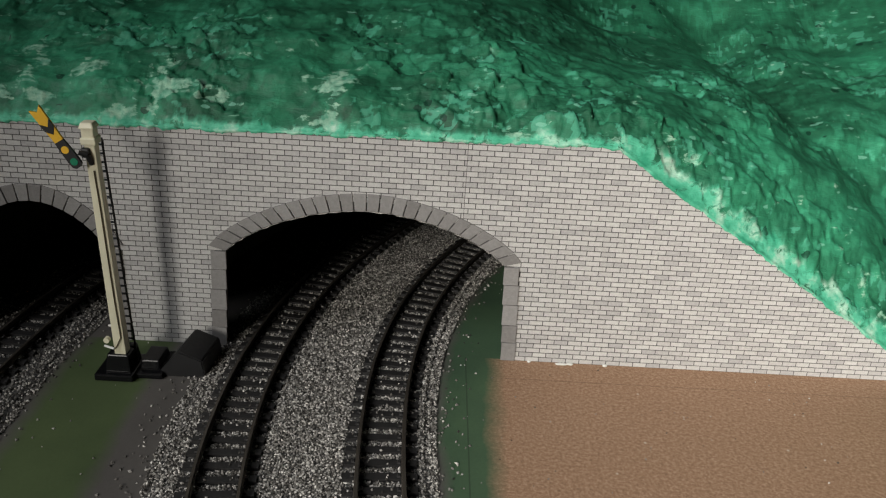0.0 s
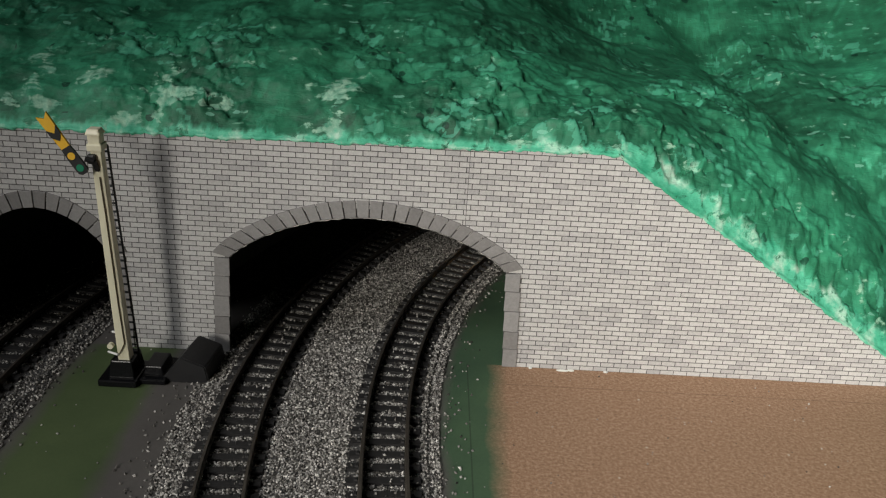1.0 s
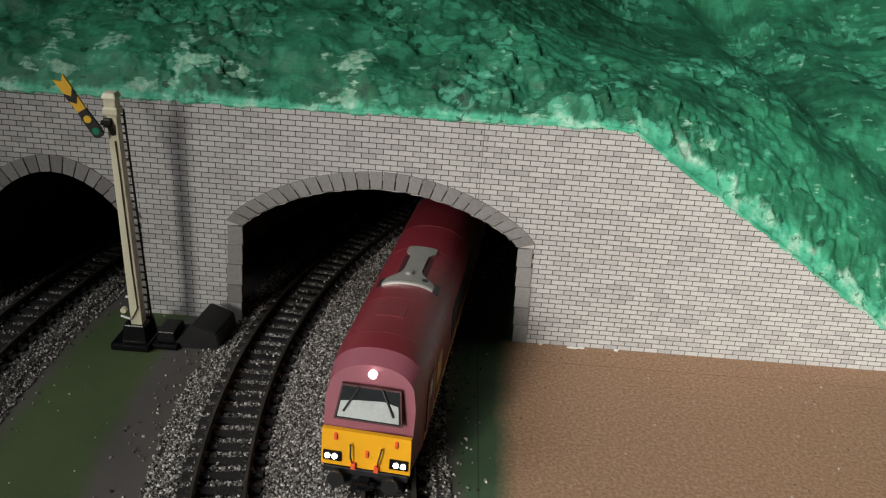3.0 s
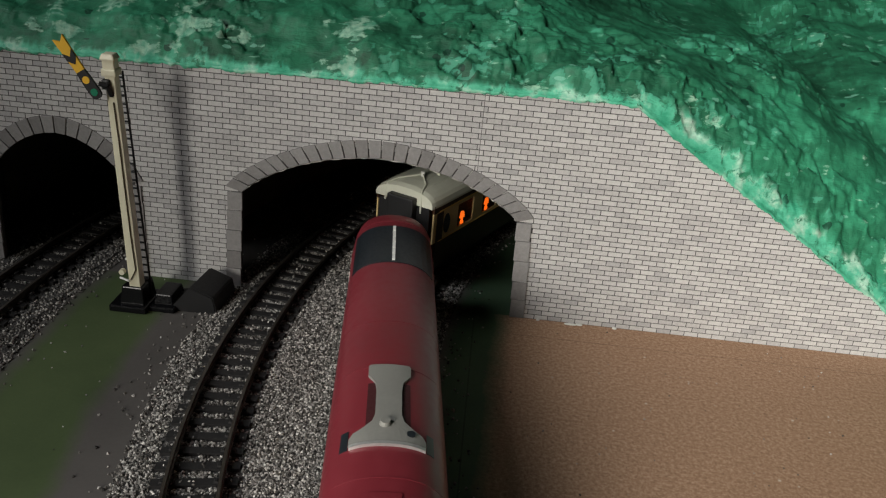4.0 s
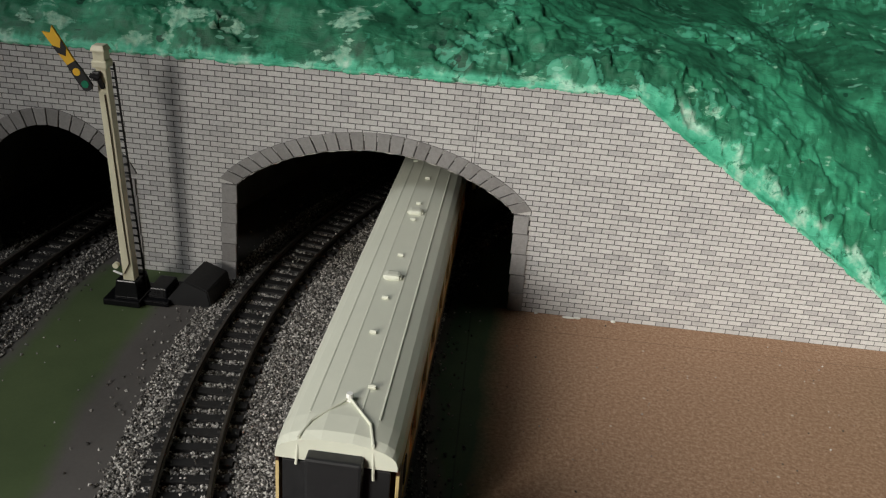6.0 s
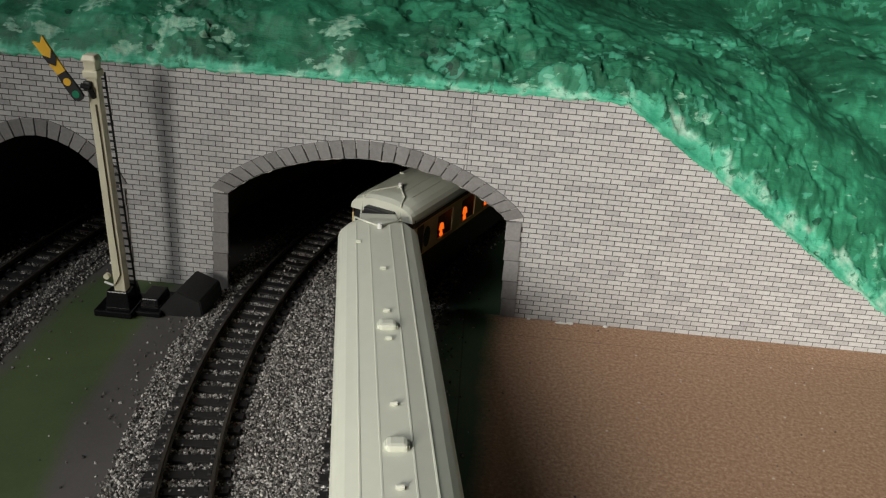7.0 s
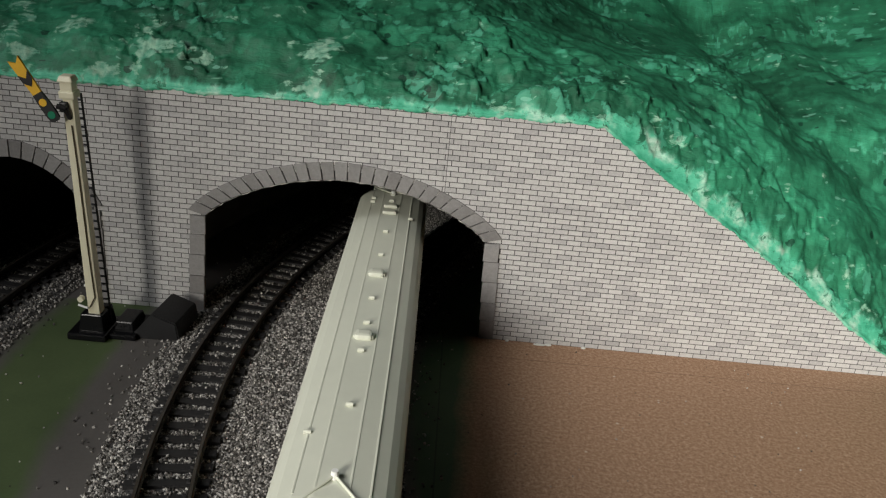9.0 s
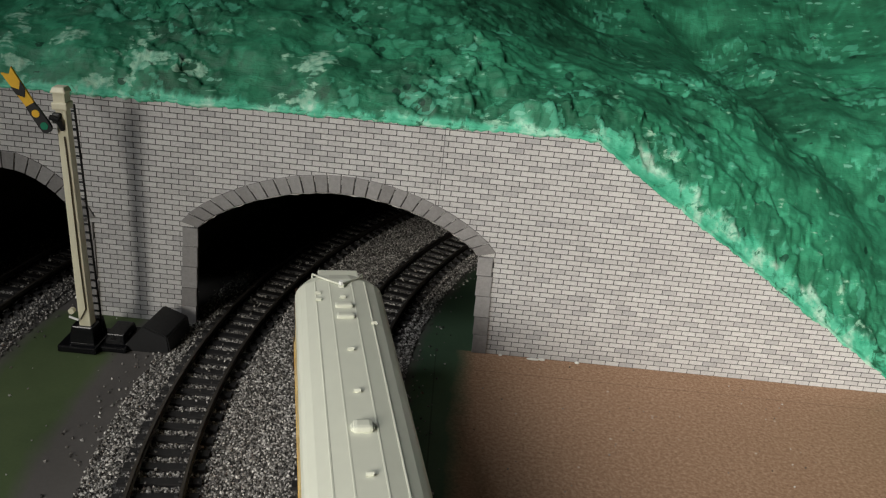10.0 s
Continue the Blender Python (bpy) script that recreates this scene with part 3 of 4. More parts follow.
def build_loco():
    loco = empty("diesel_locomotive", label="maroon model diesel locomotive with yellow nose and lit headlights", category="locomotive")
    h = LOCO_LEN / 2
    rings = []
    for x, k, drop, back in ((-h + 2, 0.93, 3.0, 0), (-h + 16, 1, 0, 0), (h - 22, 1, 0, 0), (h - 14, 0.985, 1.0, 0)):
        rings.append([(x, y * k, z - (drop * (z - 8) / 39 if z > 30 else 0)) for y, z in body_section(17.3, 8, 32.5, 47.0, 22)])
    part("body", loft(bmesh.new(), rings), M["maroon"], loco, smooth=True)
    # the cab front slopes back above the yellow panel
    bm = bmesh.new()
    sec = body_section(17.3, 8, 32.5, 47.0, 22)
    rings = []
    for t in (0, 0.5, 1.0):
        ring = []
        for y, z in sec:
            z2 = z - 1.0 * (z > 30)
            lean = max(0, (z2 - 22) / 28) * 9.5
            ring.append((h - 14 + (14 - lean) * t, y * (0.985 - 0.085 * t), z2 - 3.6 * t * max(0, (z2 - 30) / 16)))
        rings.append(ring)
    # cab front in the paler maroon that has the sheen painted in
    part("cab", loft(bm, rings), M["nose"], loco, "maroon cab front, pale sheen painted in", True)

    def face(y, z, off):
        lean = max(0, (z - 22) / 28) * 9.5
        return (h - lean + off, y, z)

    def plate(outline, off0, off1):
        return loft(bmesh.new(), [[face(y, z, off0) for y, z in outline], [face(y, z, off1) for y, z in outline]])

    part("nose_panel", plate(((-15.6, 6.6), (15.6, 6.6), (15.4, 21.0), (-15.4, 21.0)), -1.0, 0.7), M["loco_yellow"], loco, "bright yellow warning panel")
    part("windscreen_surround", plate(((-11.8, 24.8), (11.8, 24.8), (10.2, 36.4), (-10.2, 36.4)), -0.5, 0.75), M["slot"], loco)
    screen = part("windscreen", plate(((-11.2, 25.4), (11.2, 25.4), (9.7, 35.8), (-9.7, 35.8)), -0.2, 0.95), M["dark_glass"], loco, "dark glossy windscreen")
    # pale grey plate laid over the lower half of the windscreen
    part("lower_screen_patch", plate(((-10.6, 25.9), (10.6, 25.9), (9.8, 31.4), (5.0, 32.4), (-4.0, 31.8), (-9.9, 31.0)), 0.5, 1.05), M["desk"], screen, "pale grey patch on the lower windscreen")
    bm = bmesh.new()
    tube(bm, face(0, 40.6, 0.2), face(0, 40.6, 1.3), 1.5, n=14)
    part("top_light", bm, M["top_light"], loco, "lit white top light")
    for y in (-11.6, 11.6):
        holder = part("headlight_box", plate(((y - 3.2, 8.6), (y + 3.2, 8.6), (y + 3.2, 12.4), (y - 3.2, 12.4)), 0.2, 1.3), M["black"], loco)
        for dy in (-0.9, 1.6):
            bm = bmesh.new()
            yy = y + dy * (1 if y > 0 else -1)
            tube(bm, face(yy, 10.5, 1.0), face(yy, 10.5, 1.8), 0.95, n=12)
            part("headlight", bm, M["lamp_white"], holder, "lit white headlight")
    for y in (-5.4, 5.4):
        bm = bmesh.new()
        wire(bm, [face(y, 15.5, 1.0), face(y + 0.4, 16.8, 2.2), face(y * 0.9, 12, 2.6), face(y * 0.8, 8.5, 1.6)], 0.3)
        part("brake_pipe", bm, M["matt_black"], loco)
        part("pipe_tap", boxes(((h + 0.6, y * 0.75 - 0.8, 6.5), (h + 2.2, y * 0.75 + 0.8, 9.0)), bevel=0.3), M["red"], loco, "small red pipe tap")
    for y, z in ((-10.5, 18.5), (10.5, 18.5), (0.5, 13.0)):
        part("lamp_bracket", boxes(((h + 0.3, y - 0.55, z - 1.3), (h + 1.5, y + 0.55, z + 1.3)), bevel=0.25), M["red"], loco, "small red bracket")
    part("buffer_beam", boxes(((h - 6, -15, 3.0), (h + 0.4, 15, 5.7)), bevel=0.5), M["matt_black"], loco)
    part("snow_plough", boxes(((h - 5, -13, -3.0), (h - 1, 13, 2.8)), bevel=0.6), M["matt_black"], loco)
    for y in (-9.5, 9.5):
        bm = tube(bmesh.new(), (h - 1, y, 3.2), (h + 3.5, y, 3.2), 1.4)
        tube(bm, (h + 3.5, y, 3.2), (h + 4.5, y, 3.2), 3.1, n=16)
        part("buffer", bm, M["matt_black"], loco)
    for e in (1, -1):
        bm = boxes(((e * h - 1.5, -2.0, 0.0), (e * h + 4.5, 2.0, 3.0)), bevel=0.4)
        box(bm, (e * h + 3 * e - 1.5, -4.0, 0.5), (e * h + 3 * e + 1.5, 4.0, 2.4), bevel=0.4)
        part("coupling", bm, M["black"], loco)
    for e in (-1, 1):
        bm = wire(bmesh.new(), [face(e * 4, 36.2, 1.2), face(e * 8.6, 28, 1.5)], 0.4)
        part("wiper", bm, M["matt_black"], screen)
    # sides: doors, hand rails, a pale crest panel and the gold waist line
    for sy in (-1, 1):
        for x0, x1 in ((h - 30, h - 19), (-h + 19, -h + 30)):
            door = part("cab_door", boxes(((x0, sy * 17.3 - 0.3, 10), (x1, sy * 17.3 + 0.3, 32)), bevel=0.2), M["maroon"], loco)
            part("door_window", boxes(((x0 + 3, sy * 17.3 - 0.45, 23), (x1 - 3, sy * 17.3 + 0.45, 29)), bevel=0.2), M["silver"], door)
            for x in (x0 - 1, x1 + 1):
                bm = tube(bmesh.new(), (x, sy * 17.9, 11), (x, sy * 17.9, 29), 0.2, n=6)
                part("handrail", bm, M["white"], loco, "thin white hand rail")
        part("crest_panel", boxes(((h - 52, sy * 17.3 - 0.3, 17), (h - 40, sy * 17.3 + 0.3, 27)), bevel=0.2), M["gold"], loco, "pale gold crest panel")
        part("waist_line", boxes(((-h + 4, sy * 17.3 - 0.25, 9.6), (h - 16, sy * 17.3 + 0.25, 11.4))), M["gold"], loco, "gold lining along the body side")
        part("side_grille", boxes(((-30, sy * 17.3 - 0.3, 16), (34, sy * 17.3 + 0.3, 30)), bevel=0.2), M["grille"], loco)

    def roof_z(y):
        return 32.5 + 14.5 * (1 - min(1, abs(y) / 17.3) ** 2.3) ** (1 / 2.3)

    def roof_plate(x0, x1, y0, y1, rise, n=10):
        rings = []
        for x in (x0, x1):
            ys = [y0 + (y1 - y0) * i / n for i in range(n + 1)]
            rings.append([(x, y, roof_z(y) + rise) for y in ys] + [(x, y, roof_z(y) - 1) for y in ys[::-1]])
        return loft(bmesh.new(), rings)

    # grey exhaust T: cross bar, waisted stem and foot, with dark slots beside the stem
    part("exhaust_recess", roof_plate(23, 45, -6.2, 6.2, 0.10), M["slot"], loco, "dark slot beside the exhaust stem")
    rings = []
    for x, w in ((14, 6.0), (15, 6.4), (19.5, 6.3), (21.5, 5.2), (23.5, 4.1), (27, 3.7), (39, 3.7), (42, 4.4), (44.5, 6.6), (46.5, 9.4), (48.5, 10.4), (51, 10.4)):
        ys = [w * (-1 + i / 6) for i in range(13)]
        rings.append([(x, y, roof_z(y) + 0.8) for y in ys] + [(x, y, roof_z(y) - 1) for y in ys[::-1]])
    exhaust = part("exhaust", loft(bmesh.new(), rings), M["grey_metal"], loco, "dull grey T-shaped exhaust casting")
    part("exhaust_lip", roof_plate(51, 52.2, -10.2, 10.2, 0.95), M["silver"], exhaust, "bright edge of the exhaust casting")
    bm = tube(bmesh.new(), (43.5, -0.8, 46.5), (43.5, -0.8, 49.0), 2.0, 1.4, 14)
    part("exhaust_pipe", bm, M["grey_metal"], exhaust)
    bm = tube(bmesh.new(), (47.0, 6.2, roof_z(6.2) - 1), (47.0, 6.2, roof_z(6.2) + 1.0), 1.3, 1.3, 12)
    part("exhaust_port", bm, M["grille"], exhaust, "black round exhaust port")
    for y in (-11.6, 11.6):
        part("bar_shadow_box", roof_plate(44, 52, y - 1.0, y + 1.0, 0.2, 4), M["grille"], loco)
    part("roof_grille", roof_plate(-h + 22, -h + 57, -15.6, 15.6, 0.4, 14), M["grille"], loco, "black roof radiator grille")
    for k in range(6):
        part("grille_strip", roof_plate(-h + 23 + k * 5.6, -h + 27.8 + k * 5.6, -0.6, 0.6, 0.9, 2), M["white"], loco, "white dash along the grille")
    for x in (-h + 16, -14, 14, 64, h - 24):
        part("roof_seam", roof_plate(x, x + 0.5, -14.5, 14.5, 0.12, 14), M["maroon"], loco)
    part("roof_hatch", roof_plate(70, 80, -6, 4, 0.25, 6), M["maroon"], loco)
    for x in (-70, 70):
        bm = boxes(((x - 24, -14, 0.5), (x + 24, 14, 7)), bevel=0.8)
        bogie = part("bogie", bm, M["matt_black"], loco)
        for dx in (-17, 17):
            for y in (-9.2, 9.2):
                part("wheel", tube(bmesh.new(), (x + dx, y - 1.2, 6.2), (x + dx, y + 1.2, 6.2), 6.2, n=20), M["rail"], bogie)
    part("fuel_tank", boxes(((-32, -15, 1.5), (32, 15, 8)), bevel=1.2), M["matt_black"], loco)
    part("tail_light", tube(bmesh.new(), (-h + 2.2, -12, 13), (-h + 0.6, -12, 13), 1.0, n=10), M["tail_red"], loco, "lit red tail light")
    return loco


def build_coach(label, large, wide, small):
    coach = empty("passenger_coach", label=label, category="railway coach", group="coaches behind the locomotive")
    h = COACH_LEN / 2
    half, eave, top = 16.6, 40.5, 48.5
    lower = [(-half + 0.4, 6), (-half, 20), (-half, 20.8), (half, 20.8), (half, 20), (half - 0.4, 6)]
    part("body", loft(bmesh.new(), [[(x, y * k, z) for y, z in lower] for x, k in ((-h, 0.93), (-h + 5, 1), (h - 5, 1), (h, 0.93))]), M["umber"], coach, "dark umber brown lower body")
    part("interior", boxes(((-h + 3, -half + 4.6, 20.5), (h - 3, half - 4.6, eave))), M["matt_black"], coach, "dark coach interior")

    def roof_z(y):
        return eave + (top - eave) * (1 - min(1, abs(y) / (half + 0.5)) ** 2.2) ** (1 / 2.2)

    ROOF_BREAKS = [(half + 0.5) * u for u in (-1, -0.97, -0.90, -0.78, -0.56, -0.25, 0.25, 0.56, 0.78, 0.90, 0.97, 1)]
    rings = []
    for x, k, d in ((-h - 1.2, 0.52, 4.0), (-h + 1.5, 0.84, 1.2), (-h + 8, 1, 0), (h - 8, 1, 0), (h - 1.5, 0.985, 0.6), (h + 1.2, 0.96, 1.8)):
        ring = []
        for y in ROOF_BREAKS:
            ring.append((x, y * k, roof_z(y) - d * max(0, (roof_z(y) - eave) / 8)))
        rings.append([(x, -(half + 0.5) * k, eave - 1.2)] + ring + [(x, (half + 0.5) * k, eave - 1.2)])
    part("roof", loft(bmesh.new(), rings), M["roof"], coach, "pale grey-cream ribbed roof")
    for y, lift in ((-9.58, 0.15), (-4.28, 0.08), (4.28, 0.08), (9.58, 0.15)):
        bm = bmesh.new()
        rings = []
        for i in range(2):
            x = (-h + 9, h - 9)[i]
            rings.append([(x, y - 0.4, roof_z(y - 0.4) - 0.2), (x, y - 0.22, roof_z(y) + lift), (x, y + 0.22, roof_z(y) + lift), (x, y + 0.4, roof_z(y + 0.4) - 0.2)])
        part("roof_rib", loft(bm, rings), M["roof"], coach)
    # shell vents along the middle of the roof, two large ones among them, and a few to the sides
    for along in large:
        x = along - h
        bm = boxes(((x - 2.4, -2.9, 47.6), (x + 2.4, 2.9, 50.3)), bevel=1.2)
        box(bm, (x - 1.5, -3.4, 48.2), (x + 1.5, 3.4, 49.6), 0.6)
        part("large_vent", bm, M["roof"], coach)
    for along in wide:
        x = along - h
        part("wide_vent", boxes(((x - 1.5, -3.2, 47.8), (x + 1.5, 3.2, 49.7)), bevel=0.8), M["roof"], coach)
    for along, y in small:
        x, z = along - h, roof_z(y)
        bm = tube(bmesh.new(), (x, y - 1.05, z + 0.4), (x, y + 1.05, z + 0.4), 0.65, n=10)
        tube(bm, (x, y, z - 0.6), (x, y, z + 0.35), 0.75, 0.55, n=10)
        part("roof_vent", bm, M["roof"], coach)
    # rain pipes on the roof ends, and the gangways
    for e in (-1, 1):
        bm = wire(bmesh.new(), [(e * (h + 1.6), -10.6, 38), (e * (h + 0.6), -10.2, 46.4), (e * (h - 5), -8.2, 47.8), (e * (h - 15), 0, 49.2), (e * (h - 6), 7.6, 48.0), (e * (h + 0.6), 9.6, 46.5), (e * (h + 1.8), 10.2, 36)], 0.42, 7)
        part("roof_pipe", bm, M["roof"], coach, "cream moulded pipe over the roof end")
        tube_knob = tube(bmesh.new(), (e * (h - 15), 0, 48), (e * (h - 15), 0, 50.6), 1.2, 0.9, 10)
        part("pipe_knob", tube_knob, M["white"], coach)
        part("gangway", boxes(((min(e * (h - 1), e * (h + 5)), -7.5, 5), (max(e * (h - 1), e * (h + 5)), 7.5, 43)), bevel=0.8), M["matt_black"], coach, "black gangway bellows")
        if e < 0:
            part("gangway_cover", boxes(((min(e * (h - 2), e * (h + 4.6)), -8.0, 43.0), (max(e * (h - 2), e * (h + 4.6)), 8.0, 46.6)), bevel=0.5), M["roof"], coach)
        part("end_panel", boxes(((min(e * h, e * (h + 0.7)), -14.6, 6), (max(e * h, e * (h + 0.7)), 14.6, 38.4)), bevel=0.3), M["matt_black"], coach, "black coach end")
        part("coupling", boxes(((min(e * h, e * (h + 7)), -1.6, 0.4), (max(e * h, e * (h + 7)), 1.6, 2.6)), bevel=0.4), M["black"], coach)
        for y in (-9.5, 9.5):
            bm = tube(bmesh.new(), (e * h, y, 3.2), (e * (h + 3.5), y, 3.2), 1.2)
            tube(bm, (e * (h + 3.5), y, 3.2), (e * (h + 4.3), y, 3.2), 2.6, n=14)
            part("buffer", bm, M["matt_black"], coach)
    for sy in (-1, 1):
        y0, y1 = sorted((sy * (half - 0.7), sy * (half + 0.2)))
        spans = [-h + 0.6] + [v for k in range(8) for v in (-99 + k * 26, -83 + k * 26)] + [h - 0.6]
        band = boxes(((-h + 0.6, y0, 20.8), (h - 0.6, y1, 22.4)), ((-h + 0.6, y0, 34.8), (h - 0.6, y1, 36.4)))
        for x0, x1 in zip(spans[::2], spans[1::2]):
            box(band, (x0, y0, 22.4), (x1, y1, 34.8))
        part("window_band", band, M["coach_cream"], coach, "cream upper side panel")
        part("cantrail", boxes(((-h + 0.6, y0, 36.4), (h - 0.6, y1, eave))), M["umber"], coach)
        g0, g1 = sorted((sy * (half - 0.1), sy * (half + 0.4)))
        for z in (20.6, 36.4):
            part("gold_line", boxes(((-h + 5.5, g0, z), (h - 5.5, g1, z + 0.5))), M["gold"], coach)
        w0, w1 = sorted((sy * (half - 0.45), sy * (half - 0.2)))
        for k in range(8):
            x = -91 + k * 26
            pane = part("window", boxes(((x - 8, w0, 22.4), (x + 8, w1, 34.8))), M["glass"], coach)
            lx = x + 1.0
            l0, l1 = sorted((sy * (half - 1.7), sy * (half - 0.75)))
            bm = boxes(((lx - 2.0, l0, 25.5), (lx + 2.0, l1, 28.8)), taper=(0.5, 1))
            box(bm, (lx - 0.35, l0, 23.6), (lx + 0.35, l1, 25.5))
            box(bm, (lx - 0.9, l0, 22.0), (lx + 0.9, l1, 23.8))
            part("table_lamp", bm, M["lamp_orange"], pane, "glowing orange table lamp behind the window")
        w0, w1 = sorted((sy * (half - 0.1), sy * (half + 0.45)))
        for x in (-h + 13, h - 13):
            ring = [(x + 3.0 * math.cos(2 * math.pi * i / 20), 28.5 + 5.2 * math.sin(2 * math.pi * i / 20)) for i in range(20)]
            part("oval_window", prism(bmesh.new(), ring, w0, w1), M["dark_glass"], coach, "small oval window")
        d0, d1 = sorted((sy * (half - 0.1), sy * (half + 0.3)))
        for x in (-h + 6.5, h - 6.5):
            part("door", boxes(((x - 3.2, d0, 8), (x + 3.2, d1, 36)), bevel=0.2), M["umber"], coach)
        part("sole_bar", boxes(((-h + 2, min(sy * 12, sy * 14.5), 3.5), (h - 2, max(sy * 12, sy * 14.5), 6.2))), M["matt_black"], coach)
    for x in (-82, 82):
        bogie = part("bogie", boxes(((x - 22, -13, 0.5), (x + 22, 13, 6)), bevel=0.8), M["matt_black"], coach)
        for dx in (-16, 16):
            for y in (-9.2, 9.2):
                part("wheel", tube(bmesh.new(), (x + dx, y - 1.2, 5.8), (x + dx, y + 1.2, 5.8), 5.8, n=20), M["rail"], bogie)
    return coach


loco = build_loco()
coach_front = build_coach("umber and cream model coach, orange lamps lit, behind the locomotive", (95, 156), (),
    ((13, 0), (53, 0), (85, 0), (103, 0), (138, 0), (172, 0), (195, 0), (28, -9), (224, 5)))
coach_rear = build_coach("umber and cream model coach, orange lamps lit, last in train", (109, 158.5), (32, 40.5),
    ((15.5, 0), (25, 0), (64.5, 0), (90, 0), (130, 0), (149, 0), (168, 0), (199, 0), (20, -9), (25.5, -9), (44, 10), (212, -10)))


# ---- semaphore signal ----
def build_signal():
    sig = empty("semaphore_signal", label="cream semaphore signal with raised yellow fishtail arm on black base", category="railway signal")
    x0, y0 = -39.6, -29.5
    lean = Matrix.Translation((x0, y0, 12)) @ Matrix.Rotation(radians(2.3), 4, "X") @ Matrix.Rotation(radians(-1.1), 4, "Y") @ Matrix.Translation((-x0, -y0, -12))

    def up(bm):
        bmesh.ops.transform(bm, matrix=lean, verts=bm.verts)
        return bm

    bm = boxes(((x0 - 2.5, y0 - 2.5, 11), (x0 + 2.5, y0 + 2.5, 110)), bevel=0.35, taper=(0.82, 0.82))
    part("post", up(bm), M["cream"], sig)
    bm = boxes(((x0 - 3.0, y0 - 3.0, 106.5), (x0 + 3.0, y0 + 3.0, 109.5)), bevel=0.6)
    box(bm, (x0 - 2.4, y0 - 2.4, 109), (x0 + 2.4, y0 + 2.4, 113.4), 0.5)
    box(bm, (x0 - 3.2, y0 - 3.2, 113), (x0 + 3.2, y0 + 3.2, 115.4), 0.7, taper=(0.7, 0.7))
    part("finial", up(bm), M["cream"], sig)
    bm = wire(bmesh.new(), [(x0 + 0.6, y0 - 2.5, 96), (x0 + 0.9, y0 - 2.6, 80), (x0 + 1.0, y0 - 2.75, 40), (x0 + 1.4, y0 - 2.9, 20), (x0 - 1.2, y0 - 3.0, 15)], 0.3)
    part("operating_wire", up(bm), M["rust"], sig, "thin brown operating wire")
    # ladder behind the post
    bm = bmesh.new()
    for dx in (0.7, 4.3):
        wire(bm, [(x0 + dx, y0 + 5.0, 3), (x0 + dx - 4.6, y0 + 2.6, 107)], 0.5)
    part("ladder_rail", bm, M["matt_black"], sig)
    for k in range(27):
        z = 8 + k * 3.7
        part("ladder_rung", tube(bmesh.new(), (x0 + 0.6 - 4.6 * z / 107, y0 + 5.0 - 2.4 * z / 107, z), (x0 + 4.4 - 4.6 * z / 107, y0 + 5.0 - 2.4 * z / 107, z), 0.45, n=6), M["matt_black"], sig)
    # arm: a plate with a fishtail, in its own slanting axes
    ax, az, ay = -46.2, 100.2, -38.2
    way, side = Vector((-0.545, 0, 0.839)), Vector((0.839, 0, 0.545))

    def slab(outline, a, b):
        return loft(bmesh.new(), [[Vector((ax, y, az)) + way * u + side * w for u, w in outline] for y in (a, b)])

    arm = part("arm", slab(((4, -1.7), (24.2, -2.4), (22.2, 0), (24.2, 2.4), (4, 1.7)), ay - 0.5, ay + 0.5), M["arm_yellow"], sig, "yellow fishtail signal arm")
    part("chevron", slab(((14.9, -2.15), (18.2, -2.25), (15.8, 0), (18.2, 2.25), (14.9, 2.15), (12.5, 0)), ay - 0.75, ay - 0.4), M["matt_black"], arm, "black chevron")
    spectacle = part("spectacle", slab(((-2.6, -1.0), (-1.6, -2.1), (0.6, -2.3), (6, -2.2), (9.4, -1.9), (9.4, 1.9), (6, 2.2), (0.6, 2.3), (-1.6, 2.1), (-2.6, 1.0)), ay - 0.72, ay + 0.45), M["matt_black"], sig, "black spectacle plate")
    for u, mat, name in ((5.6, "arm_yellow", "yellow_lens"), (0.2, "lens_green", "green_lens")):
        c = Vector((ax, ay, az)) + way * u
        part(name, tube(bmesh.new(), c + Vector((0, -0.95, 0)), c + Vector((0, -0.5, 0)), 1.5, n=18), M[mat], spectacle)
    bm = wire(bmesh.new(), [(ax + 1.5, ay + 0.3, az + 3.6), (ax + 4.5, ay + 1.2, az + 2.6), (x0 - 1.6, y0 - 5.5, az - 1.6)], 1.05, 8)
    part("bracket", bm, M["matt_black"], sig)
    part("lamp", boxes(((ax + 2.0, ay + 1.0, az + 1.2), (ax + 5.0, ay + 4.0, az + 5.0)), bevel=0.6), M["matt_black"], sig)
    # base with a sloping cover and a lower foot beside it
    bm = boxes(((-50.3, -36.5, 0), (-33.6, -17, 3.2)), bevel=0.7)
    box(bm, (-46.2, -34.0, 3.0), (-35.0, -20, 11.4), 0.6, taper=(0.82, 0.86))
    part("base", bm, M["black"], sig, "glossy black plastic base")
    bm = boxes(((-34.0, -33.0, 0), (-22.0, -12, 2.6)), bevel=0.7)
    box(bm, (-33.0, -29.0, 2.5), (-24.0, -14, 6.5), 0.6, taper=(0.85, 0.85))
    part("motor_foot", bm, M["black"], sig, "glossy black foot beside the base")
    bm = bmesh.new()
    wire(bm, [(-46.5, -31, 14.6), (-41.5, -33.2, 14.6)], 0.5)
    part("lever", bm, M["white"], sig)
    part("lever_weight", tube(bmesh.new(), (-44.5, -31.5, 18.5), (-44.5, -33.5, 18.5), 1.3, n=12), M["cream"], sig)
    wires = wire(bmesh.new(), [(-48.5, -20, 18.5), (-45.5, -20.5, 18.6)], 0.55)
    part("crank", wires, M["white"], sig)
    return sig


build_signal()


